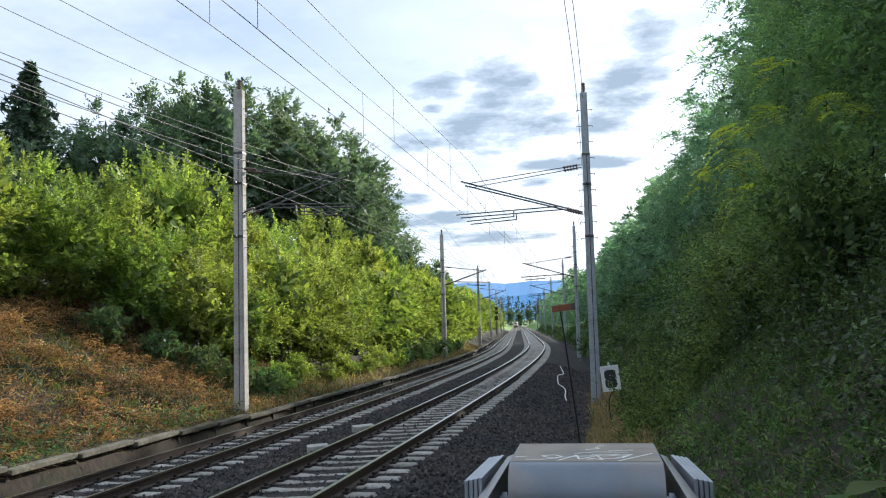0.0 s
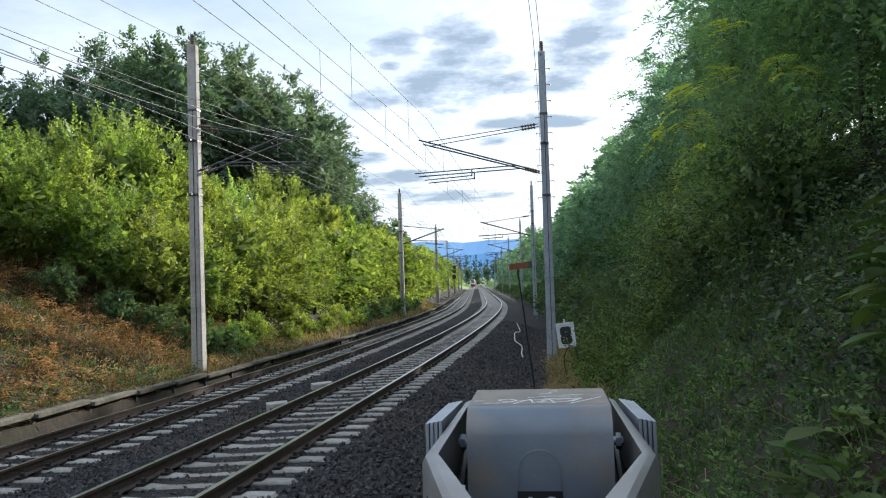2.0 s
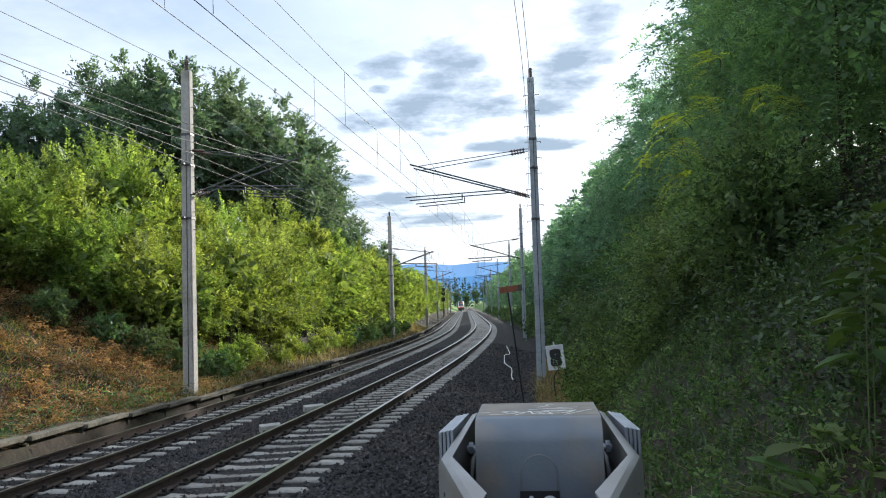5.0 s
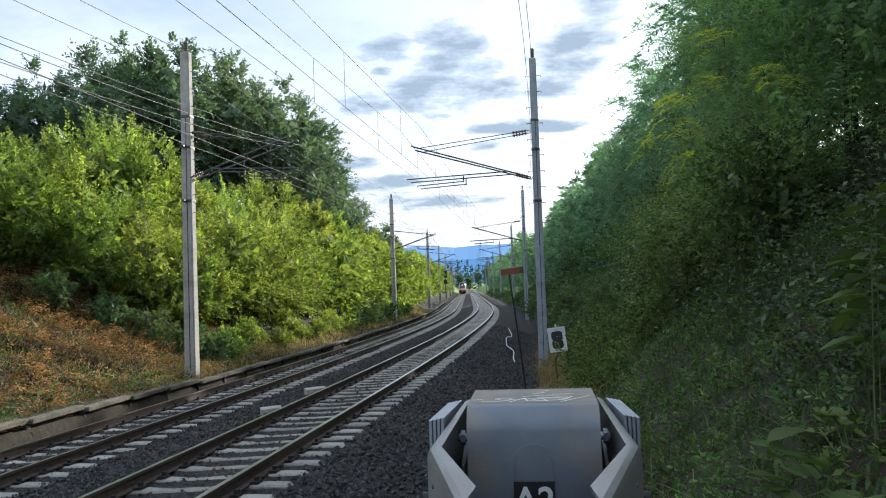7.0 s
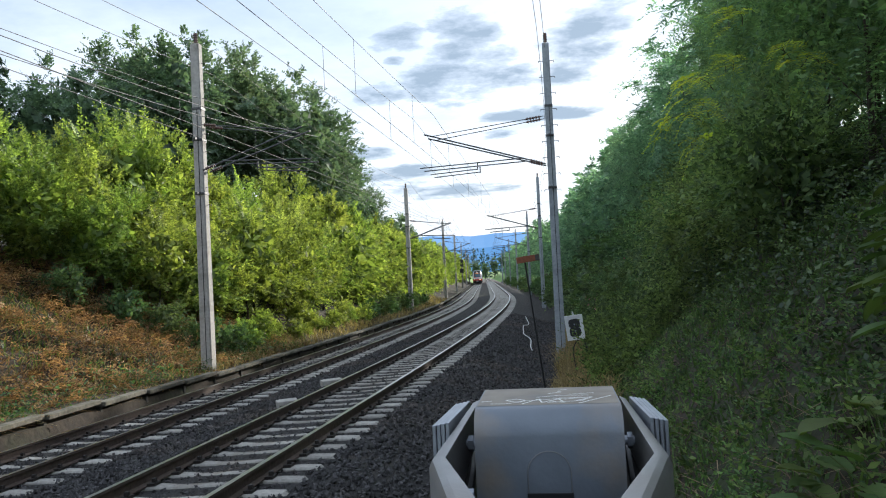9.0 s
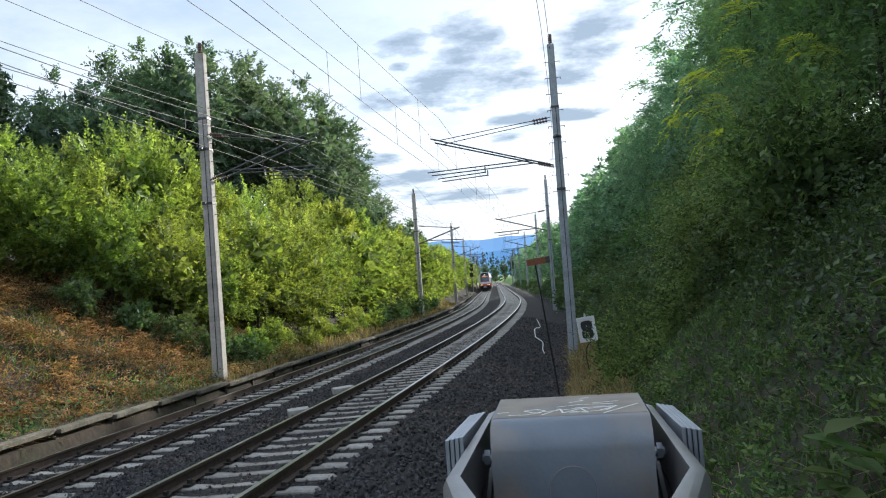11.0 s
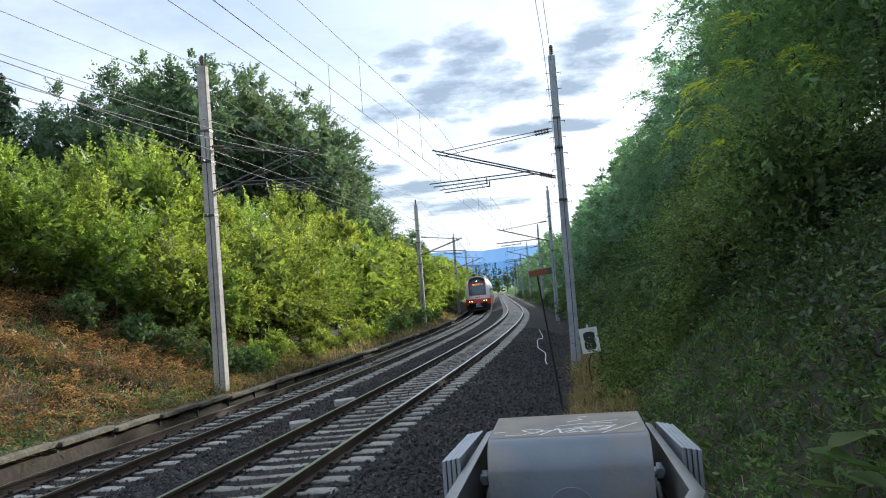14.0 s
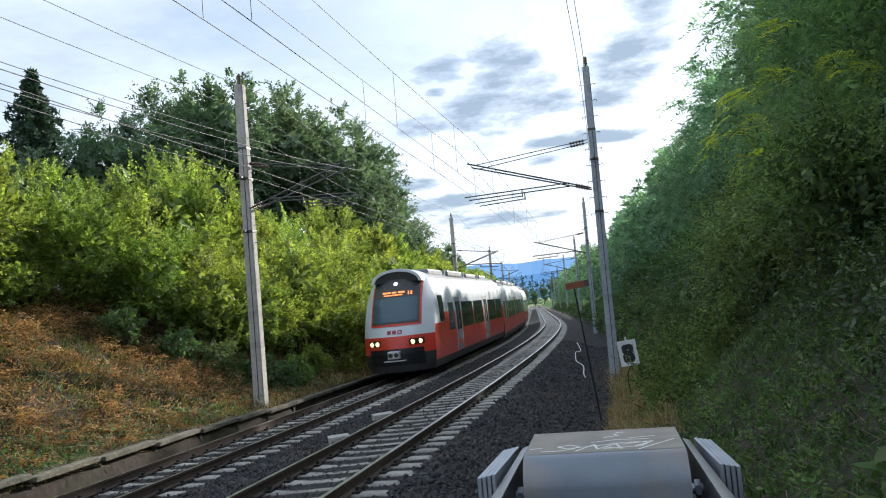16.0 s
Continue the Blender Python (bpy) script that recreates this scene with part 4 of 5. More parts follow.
    pts = [(0.02, -0.62, 1.45), (0.05, -0.6, 1.56), (0.10, -0.58, 1.60), (0.16, -0.55, 1.59), (0.19, -0.5, 1.5)]
    for p, q in zip(pts, pts[1:]):
        tube(bm, p, q, 0.017, n=8)
    part("cable_loop", bm, M["rubber"], e, "black cable loop")
    # half-round embossed mark
    bm = bmesh.new()
    pts = [(-0.047 + 0.0, 1.60), (-0.047, 1.66)] + [(0.047 * math.cos(a), 1.66 + 0.047 * math.sin(a)) for a in np.linspace(math.pi, 0, 14)][1:] + [(0.047, 1.60)]
    for p, q in zip(pts, pts[1:]):
        tube(bm, (p[0] - 0.002, -0.335, p[1]), (q[0] - 0.002, -0.335, q[1]), 0.0012, n=5)
    part("embossed_mark", bm, M["housing"], e)
    bm = bmesh.new()
    bmesh.ops.create_grid(bm, x_segments=6, y_segments=6, size=0.5, matrix=Matrix.Translation((0, -0.136, top + 0.0007)) @ Matrix.Diagonal((0.32, 0.262, 1, 1)))
    part("top_film", bm, M["tan_film"], e, "thin tan film on the flat top")
    # scratched strokes on the flat top
    strokes = [[(-0.10, -0.20), (-0.075, -0.202), (-0.05, -0.19), (-0.04, -0.17), (-0.055, -0.155), (-0.075, -0.165), (-0.06, -0.185), (0.06, -0.15)],
               [(-0.045, -0.21), (-0.015, -0.16), (-0.01, -0.20), (0.02, -0.165), (0.03, -0.205), (0.0, -0.185)], [(-0.02, -0.14), (0.02, -0.125), (0.075, -0.13)],
               [(0.0, -0.20), (0.06, -0.19), (0.08, -0.15), (0.03, -0.17)], [(0.055, -0.215), (0.115, -0.14)], [(0.0, -0.10), (0.025, -0.085), (0.018, -0.075)],
               [(-0.12, -0.175), (-0.10, -0.17)], [(0.04, -0.115), (0.085, -0.105)], [(0.01, -0.155), (0.075, -0.16), (0.05, -0.19)], [(0.02, -0.06), (0.035, -0.055)]]
    bm = bmesh.new()
    strokes = [[(x * 1.3, -0.045 + (y + 0.055) * 1.35) for x, y in st] for st in strokes]
    for st in strokes:
        for p, q in zip(st, st[1:]):
            d = Vector((q[0] - p[0], q[1] - p[1], 0))
            nn = Vector((-d.y, d.x, 0)).normalized() * 0.0024
            vs = [bm.verts.new((x + s * nn.x, y + s * nn.y, top + 0.0012)) for (x, y), s in ((p, 1), (p, -1), (q, -1), (q, 1))]
            bm.faces.new(vs)
    tagged(part("scratch_mark", bm, M["scratch"], e, "pale scratched strokes"), kind="stuff")


M["housing"] = material("housing", (0.27, 0.27, 0.27), 0.45, metal=0.5, grain=0.10, scale=9, stain=(0.25, 0.235, 0.22), stain_scale=4, bump=0.04, bump_scale=90)
M["sheet"] = material("sheet", (0.17, 0.195, 0.23), 0.45, metal=0.45, grain=0.10, scale=9, stain=(0.26, 0.22, 0.175), stain_scale=4, bump=0.05, bump_scale=90)
M["tan_film"] = material("tan_film", (0.30, 0.265, 0.22), 0.75, grain=0.15, scale=14, stain=(0.22, 0.21, 0.2), stain_scale=6, bump=0.05)
M["scratch"] = material("scratch", (0.85, 0.85, 0.82), 0.6, grain=0.1, bump=0)
build_housing()

# ---- small things by the track ----


def track_sign():
    """Leaning thin post with a rusty board."""
    e = empty("marker_post", Matrix.Translation(ground_at(14.3, -3.85)) @ Matrix.Rotation(radians(-6.3), 4, "Y"), "dark leaning iron post with rusty orange board", "marker post")
    bm = bmesh.new()
    tube(bm, (0, 0, -0.3), (0, 0, 3.3), 0.021, 0.018, 8)
    part("post", bm, M["black_paint"], e)
    bm = bmesh.new()
    box(bm, -0.185, 0.335, -0.035, -0.02, 3.15, 3.29, 0.006)
    part("board", bm, M["rust_paint"], e, "rust orange board")
    bm = bmesh.new()
    box(bm, 0.235, 0.33, -0.038, -0.0345, 3.155, 3.285, 0.001)
    part("board_end", bm, M["dark_steel"], e)


def lamp_box():
    """Back of a small signal panel: white frame round a black figure plate with two studs."""
    x, y, z = BOX_AT
    e = empty("track_signal", Matrix.Translation((x, y, z)) @ Matrix.Rotation(radians(-12), 4, "Z") @ Matrix.Rotation(radians(-6), 4, "Y"), "small white-framed signal panel with black figure plate on posts", "signal")
    w, h = 0.46, 0.64
    for a, b, c, d in ((0, w, h - 0.05, h), (0, w, 0, 0.05), (0, 0.05, 0.052, h - 0.052), (w - 0.05, w, 0.052, h - 0.052)):
        bm = bmesh.new()
        box(bm, a, b, -0.03, 0.03, c, d, 0.005)
        part("frame_bar", bm, M["white_paint"], e, "white frame bar")
    bm = bmesh.new()
    box(bm, 0.05, w - 0.05, 0.0, 0.02, 0.05, h - 0.05)
    part("back_panel", bm, M["white_paint"], e)
    bm = bmesh.new()
    for cz in (0.205, 0.42):
        out = [(w / 2 + 0.145 * math.copysign(abs(math.cos(a)) ** 0.5, math.cos(a)), cz + 0.12 * math.copysign(abs(math.sin(a)) ** 0.6, math.sin(a))) for a in np.linspace(0, 2 * math.pi, 25)[:-1]]
        prism(bm, out, -0.018, -0.003)
    part("figure_plate", bm, M["black_paint"], e, "black figure plate with notched sides")
    for cz in (0.23, 0.40):
        bm = bmesh.new()
        tube(bm, (w / 2, -0.018, cz), (w / 2, -0.03, cz), 0.018, n=10)
        part("stud", bm, M["aluminium"], e)
    bm = bmesh.new()
    tube(bm, (w / 2, 0, h), (w / 2, 0, h + 0.09), 0.03, 0.018, 8)
    part("top_knob", bm, M["pale_insulator"], e)
    bm = bmesh.new()
    tube(bm, (w + 0.02, 0.07, -1.25), (w - 0.05, 0.07, h - 0.02), 0.035, n=8)
    tube(bm, (w - 0.08, 0.05, h * 0.5), (w / 2, 0.02, h * 0.5), 0.02, n=6)
    part("post", bm, M["black_paint"], e)
    bm = bmesh.new()
    pts = [(0.30, 0, 0.0), (0.20, -0.02, -0.05), (0.12, -0.03, -0.18), (0.09, -0.03, -0.4), (0.1, -0.03, -0.75), (0.12, -0.03, -1.2)]
    for p, q in zip(pts, pts[1:]):
        tube(bm, p, q, 0.014, n=6)
    part("cable", bm, M["rubber"], e, "black hanging cable")


track_sign()
BOX_AT = (4.06, 21.3, 0.17)
lamp_box()
for (x, y, z), a, ln in (((-2.52, 16.75, -0.44), 0.25, 0.42), ((-1.93, 19.95, -0.46), 0.35, 0.5)):
    bm = bmesh.new()
    box(bm, -ln / 2, ln / 2, -0.14, 0.14, -0.12, 0.10, 0.012)
    ob = part("concrete_slab", bm, M["concrete"])
    ob.matrix_world = pose(x, y, z + 0.03, 3, -2, math.degrees(a))
    tagged(ob, "pale concrete cable slab lying between the tracks", "slab", "loose slabs")


def on_ground(x, y, up):
    """A point over the ground at (x, y) beside the near track."""
    k = int(np.argmin((LINE_X - x) ** 2 + (LINE_Y - y) ** 2))
    o = -math.hypot(LINE_X[k] - x, LINE_Y[k] - y)
    return Vector((x, y, float(at(ARC[k], o, ground_z(ARC[k], o))[2]) + up))


cable_pts = [on_ground(x, y, up) for x, y, up in ((6.57, 48.9, 0.04), (6.1, 44.5, 0.1), (5.75, 40.9, 0.05), (5.2, 39.0, 0.12), (4.95, 37.2, 0.1), (4.75, 35.6, 0.05), (4.55, 34.0, 0.1), (4.62, 32.4, 0.14), (4.45, 31.2, 0.08), (4.2, 29.6, 0.1), (4.1, 28.2, 0.05))]
for _ in range(2):
    cable_pts = [p.lerp(q, f) for p, q in zip(cable_pts, cable_pts[1:]) for f in (0.25, 0.75)]
c = wire("loose_cable", cable_pts, 0.022, "pale loose cable lying on dark ballast", "cable")
c.data.materials.clear()
c.data.materials.append(M["pale_insulator"])
bm = bmesh.new()
for k in range(14):
    t = random.random()
    p = ground_at(8.5 + 5 * random.random(), -3.9 + 1.3 * random.random(), 0.06)
    a = random.uniform(-0.4, 0.7)
    L = random.uniform(0.3, 1.0)
    tube(bm, p, p + Vector((math.cos(a + 2) * L, math.sin(a + 2) * L, 0.04)), 0.008, 0.003, 4)
tagged(part("twigs", bm, M["bark"]), "thin dry twigs scattered on ballast", "twigs", kind="stuff")


def line_signal(s, o, h, label):
    e = empty("railway_signal", pose_at(s, o, ground_z(s, o)), label, "railway signal")
    bm = bmesh.new()
    tube(bm, (0, 0, -0.3), (0, 0, h), 0.09, n=8)
    part("post", bm, M["dark_steel"], e)
    bm = bmesh.new()
    box(bm, -0.42, 0.42, -0.12, 0.12, h - 1.6, h, 0.1)
    part("signal_head", bm, M["black_paint"], e)
    bm = bmesh.new()
    box(bm, -0.4, 0.4, -0.1, 0.1, h - 2.9, h - 2.0, 0.05)
    part("distant_head", bm, M["black_paint"], e)


line_signal(176, 6.6, 6.2, "black railway colour light signal beside the far track")


def far_hills():
    """Mountain ridge with blue haze in its colour, and a far spruce wood in the gap of the cutting."""
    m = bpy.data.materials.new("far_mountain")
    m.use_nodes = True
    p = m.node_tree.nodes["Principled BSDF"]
    # air haze is put into the ridge's blue base and a slight glow
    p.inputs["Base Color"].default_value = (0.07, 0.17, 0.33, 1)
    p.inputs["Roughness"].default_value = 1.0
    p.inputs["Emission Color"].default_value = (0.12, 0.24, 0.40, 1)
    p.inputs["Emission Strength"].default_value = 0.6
    verts, faces, n = [], [], 90
    for i in range(n):
        az = radians(-40 + 80 * i / (n - 1))
        d = 3600
        top = 165 + 38 * noise.noise((i * 0.16, 3.1, 0)) + 12 * noise.noise((i * 0.6, 8.0, 0))
        for dd, z in ((d, -8), (d + 150, top * 0.6), (d + 400, top), (d + 800, -8)):
            verts.append((math.sin(az) * dd, math.cos(az) * dd, z))
    for i in range(n - 1):
        for j in range(3):
            faces.append((i * 4 + j, i * 4 + j + 1, i * 4 + 5 + j, i * 4 + 4 + j))
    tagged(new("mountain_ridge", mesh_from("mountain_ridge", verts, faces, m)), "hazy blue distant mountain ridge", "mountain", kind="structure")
    rng = np.random.default_rng(8)
    pts = []
    for k in range(520):
        az, d = radians(rng.uniform(-12, 30)), rng.uniform(900, 1100)
        h = rng.uniform(24, 36) * (1 + 0.2 * noise.noise((az * 30, 0, 0)))
        x, y = math.sin(az) * d, math.cos(az) * d
        z = rng.random(60) ** 1.4
        r = (1 - z) * h * 0.2 * rng.random(60) ** 0.5
        a = rng.uniform(0, 6.28, 60)
        pts.append(np.stack([x + r * np.cos(a), y + r * np.sin(a), -6 + z * h], 1))
    wood = leaf_quads(np.concatenate(pts), 1.3, rng, 0.3, 0.5)
    tagged(new("far_wood", quad_mesh("far_wood", wood, M["leaf_far"])), "dark bluish far spruce wood", "wood", kind="stuff")


M["leaf_far"] = leaf_material("leaf_far", (0.03, 0.065, 0.06), (0.05, 0.09, 0.085), 0.1)
far_hills()

# ---- plants close to the eye ----


def pinnate(pts, out, rng, length, leaflet, pairs=6):
    """Feather leaves: pairs of leaflets along drooping stalks."""
    n = len(pts)
    d = out + rng.normal(size=(n, 3)) * 0.7
    d /= np.linalg.norm(d, axis=1)[:, None]
    up = np.array([0, 0, 1.0])
    side = np.cross(d, up + rng.normal(size=(n, 3)) * 0.3)
    side /= np.linalg.norm(side, axis=1)[:, None]
    res = []
    L = (length * rng.uniform(0.7, 1.3, n))[:, None]
    for k in range(pairs):
        t = (k + 1) / pairs
        c = pts + d * L * t + up * (-0.35 * L * t * t)
        for sg in (-1, 1):
            ax = side * sg + d * 0.35 + rng.normal(size=(n, 3)) * 0.12
            ax /= np.linalg.norm(ax, axis=1)[:, None]
            wd = d * leaflet * 0.38
            a = leaflet * rng.uniform(0.8, 1.2, (n, 1))
            res.append(np.stack([c, c + ax * a + wd, c + ax * a * 2, c + ax * a - wd], 1))
    return np.concatenate(res).reshape(-1, 3)


def robinia(seed, height, rx, clumps, shoots, per, label):
    """A robinia: feather leaves hanging in rows along arching shoots."""
    rng = np.random.default_rng(seed)
    e = empty("robinia_tree", Matrix.Identity(4), label, "tree")
    stalks = []
    c = shoot_leaves(rng, clumps, shoots, per, height / 2, rx - 0.4, height / 2 - 0.3, 0.9, 0.1, 0.4, 0.25, 0.45, 0.5, stalks)[1]
    p, d = np.concatenate([q for q, _ in stalks]), np.concatenate([q for _, q in stalks])
    q = rng.normal(size=(4000, 3))
    q *= (0.78 * rng.random(4000) ** 0.4 / np.linalg.norm(q, axis=1))[:, None]
    inner = leaf_quads(q * np.array([rx, rx, height / 2]) + np.array([0, 0, height / 2]), 0.08, rng, 0.1, 0.5)
    part("trunk", limb_mesh("trunk", height * 0.7, 0.06, c[::8], rng), None, e)
    part("crown", quad_mesh("crown", np.concatenate([pinnate(p, d * 2.0, rng, 0.24, 0.038, 4), inner]), M["leaf_robinia"]), None, e, "feathered leaves")
    return e


M["leaf_robinia"] = leaf_material("leaf_robinia", (0.125, 0.21, 0.115), (0.29, 0.40, 0.19), 0.55, 0.02, (1.35, 1.45, 0.75))
# yellow-green spray leaves, brightened in colour to carry the sun shining through them
M["leaf_sunlit"] = leaf_material("leaf_sunlit", (0.32, 0.4, 0.05), (0.55, 0.6, 0.09), 0.6, 0.01, (1.4, 1.4, 0.6))
LROB = "feather-leaved robinia tree hanging over the bank"
robs = [robinia(201, 7.5, 2.6, 52, 8, 8, LROB), robinia(202, 7.5, 2.6, 52, 8, 8, LROB)]
for s, o, k, z, up in ((9.5, -9.3, 0, 0.95, 0), (12.6, -9.6, 1, 1.0, 0), (6.6, -9.6, 1, 1.05, 0), (15.5, -9.6, 0, 0.95, 0), (11.0, -11.6, 1, 1.0, 0), (17.5, -11.5, 1, 0.95, 0)):
    plant(robs[k], s, o, z, None, up)
# unseen trees beside and behind the eye, added to block skylight over the bank
for s, o in ((4.0, -10.5), (0.5, -10.0), (-3.0, -10.0)):
    plant(ashes_far[0], s, o, 0.75)
# every kind of plant has its place: those not yet set join the hedge and the wood
for k, kind in enumerate(bushes + bushes_far + shrubs + shrubs_low + shrubs_bank + shrubs_far):
    if kind not in used:
        plant(kind, 48 + 3 * k, 12.5, 0.9)
for k, kind in enumerate(oaks + oaks_far + ashes + ashes_far + firs):
    if kind not in used:
        plant(kind, 58 + 3 * k, 22.0, 0.8)


def feather(p, d, rng, length=0.36, leaflet=0.044, pairs=8):
    """One drooping feather leaf: a rib with leaflets on both sides."""
    side = d.cross(Vector((0, 0, 1))).normalized()
    verts, faces = [], []
    for k in range(pairs + 1):
        t = k / pairs
        c = p + d * length * t + Vector((0, 0, -0.45 * length * t * t))
        i = len(verts)
        verts += [c, c + Vector((0, 0, 0.004))]
        if k:
            faces.append((i - 10, i, i + 1, i - 9))
        for sg in (-1, 1):
            a = (side * sg + d * 0.3 + Vector((0, 0, rng.normal() * 0.15))) * leaflet * (1.1 - 0.3 * t)
            w = d * leaflet * 0.42
            j = len(verts)
            verts += [c + a + w, c + a * 2, c + a - w, c]
            faces.append((i, j, j + 1, j + 2))
    return mesh_from("feather_leaf", verts, faces, M["leaf_sunlit"])


def hanging_spray(m, seed, n, length, label):
    """A leafy robinia bough end: a bent twig with yellow-green feather leaves on both sides, sunlight put into their
    colour.
    """
    rng = np.random.default_rng(seed)
    e = empty("robinia_spray", m, label, "branch", "robinia sprays")
    pts = [(-length * t, 0.06 * math.sin(5 * t), 0.25 * t - 0.45 * t * t) for t in np.linspace(-0.6, 1, 9)]
    verts, faces = [], []
    for k, p in enumerate(pts):
        r = 0.007 - 0.0005 * k
        verts += [(p[0], p[1] + r * math.cos(b), p[2] + r * math.sin(b)) for b in (0, 1.57, 3.14, 4.71)]
        if k:
            faces += [(4 * k - 4 + j, 4 * k - 4 + (j + 1) % 4, 4 * k + (j + 1) % 4, 4 * k + j) for j in range(4)]
    part("twig", mesh_from("twig", verts, faces, M["bark"]), None, e)
    for k in range(n):
        p = np.array(pts[2 + k * 7 // n])
        sd = 1 if k % 2 else -1
        d = np.array([[-0.75 + rng.normal() * 0.2, sd * 0.7 + rng.normal() * 0.2, 0.15 + rng.normal() * 0.2]])
        part("feather_leaf", feather(Vector(p), Vector(d[0]).normalized(), rng), None, e)
    return e


for x, y, z, sc, tn, sd in ((3.5, 11.4, 4.7, 1.0, 50, 1), (3.55, 11.2, 4.35, 0.8, 75, 2), (3.35, 11.6, 4.2, 0.9, 35, 3), (3.95, 11.2, 4.95, 0.8, 60, 4), (4.55, 10.9, 5.0, 0.9, 70, 5), (4.85, 10.7, 4.8, 0.7, 80, 6), (3.6, 11.4, 3.85, 0.8, 45, 7), (4.2, 11.5, 5.7, 0.9, 55, 8)):
    hanging_spray(Matrix.Translation((x + 0.75, y, z)) @ Matrix.Rotation(radians(tn), 4, "Z") @ Matrix.Rotation(radians(-20), 4, "Y") @ Matrix.Rotation(radians(-20 if sd % 2 else 0), 4, "X") @ Matrix.Diagonal((sc, sc, sc, 1)), 500 + sd, 12, 0.75, "yellow-green robinia bough end hanging from the trees, sunlight put into its leaf colour")


def broad_weed(seed, n, size, label):
    """A weed with large folded leaves on stalks."""
    rng = random.Random(seed)
    e = empty("broad_weed", Matrix.Identity(4), label, "weed")
    for k in range(n):
        a, h, r = rng.uniform(0, 6.28), rng.uniform(0.05, 0.26), rng.uniform(0.1, 0.4)
        bm = bmesh.new()
        L, W = size * rng.uniform(0.7, 1.2), size * rng.uniform(0.36, 0.5)
        grid = []
        for i in range(7):
            t = i / 6
            w = W * math.sin(math.pi * min(0.97, t * 0.9 + 0.07)) ** 0.75
            grid.append([bm.verts.new((x * w, t * L, 0.10 * size * abs(x) - 0.25 * size * t * t + 0.02 * size * math.sin(9 * t + 3 * x))) for x in (-1, -0.5, 0, 0.5, 1)])
        for r0, r1 in zip(grid, grid[1:]):
            for j in range(4):
                bm.faces.new((r0[j], r0[j + 1], r1[j + 1], r1[j]))
        m = Matrix.Translation((math.cos(a) * r, math.sin(a) * r, h)) @ Matrix.Rotation(a - 1.57, 4, "Z") @ Matrix.Rotation(rng.uniform(-0.1, 0.7), 4, "X")
        bmesh.ops.transform(bm, matrix=m, verts=bm.verts)
        ob = part("leaf", bm, M["leaf_weed"], e)
        ob.data.shade_smooth()
        bm = bmesh.new()
        tube(bm, (0, 0, -0.1), m.translation, 0.006, 0.004, 5)
        part("stalk", bm, M["leaf_weed"], e)
    return e


weeds = [broad_weed(5, 12, 0.22, "broad-leaved green weed at the foot of the bank"), broad_weed(6, 10, 0.26, "broad-leaved green weed at the foot of the bank")]
for x, y, k, z in ((1.95, 3.7, 0, 0.6), (2.2, 3.8, 1, 0.7), (2.45, 4.0, 0, 1.1), (2.7, 4.1, 1, 1.2), (2.6, 4.4, 0, 1.2), (2.9, 4.5, 1, 1.3)):
    o = -((x + 4.508) * math.cos(0.196) - y * math.sin(0.196))
    s = (x + 4.508) * math.sin(0.196) + y * math.cos(0.196) - 5
    plant(weeds[k], s, o, z * 0.8, None, 0.05)


def tall_weed(seed, m, height, label):
    """An upright leafy stem with pairs of pointed leaves."""
    rng = random.Random(seed)
    e = empty("tall_weed", m, label, "weed")
    bm = bmesh.new()
    tube(bm, (0, 0, -0.2), (0.05, 0, height), 0.007, 0.004, 6)
    part("stem", bm, M["leaf_weed"], e)
    for k in range(20):
        z = height * (0.5 + 0.5 * k / 19)
        a = k * 1.6 + rng.uniform(-0.4, 0.4)
        L = 0.24 * rng.uniform(0.7, 1.2) * (1.1 - 0.4 * k / 19)
        bm = bmesh.new()
        grid = []
        for i in range(6):
            t = i / 5
            w = L * 0.3 * math.sin(math.pi * min(0.98, t * 0.93 + 0.05)) ** 0.8
            grid.append([bm.verts.new((x * w, 0.05 + t * L, 0.12 * L * abs(x) - 0.5 * L * t * t)) for x in (-1, 0, 1)])
        for r0, r1 in zip(grid, grid[1:]):
            for j in range(2):
                bm.faces.new((r0[j], r0[j + 1], r1[j + 1], r1[j]))
        bmesh.ops.transform(bm, matrix=Matrix.Translation((0.05 * z / height, 0, z)) @ Matrix.Rotation(a, 4, "Z") @ Matrix.Rotation(rng.uniform(-0.1, 0.5), 4, "X"), verts=bm.verts)
        ob = part("leaf", bm, M["leaf_weed"], e)
        ob.data.shade_smooth()
    return e


for x, y, h, sd in ((2.86, 4.2, 1.35, 1), (3.05, 4.45, 1.5, 2)):
    o = -((x + 4.508) * math.cos(0.196) - y * math.sin(0.196))
    tall_weed(sd, Matrix.Translation((x, y, float(ground_at((x + 4.508) * math.sin(0.196) + y * math.cos(0.196) - 5, o).z))), h, "tall leafy green weed at the edge of the bank")


def herb_cover(name, count, s0, s1, o0, o1, size, mat, seed, height, label, patch=0.5):
    base = np.array(spots(count, s0, s1, o0, o1, seed, 1.5, patch))
    rng = np.random.default_rng(seed)
    base[:, 2] += rng.random(len(base)) ** 1.5 * height
    tagged(new(name, quad_mesh(name, leaf_quads(base, size, rng, 0.9, 0.5), M[mat])), label, "herbs", kind="stuff")


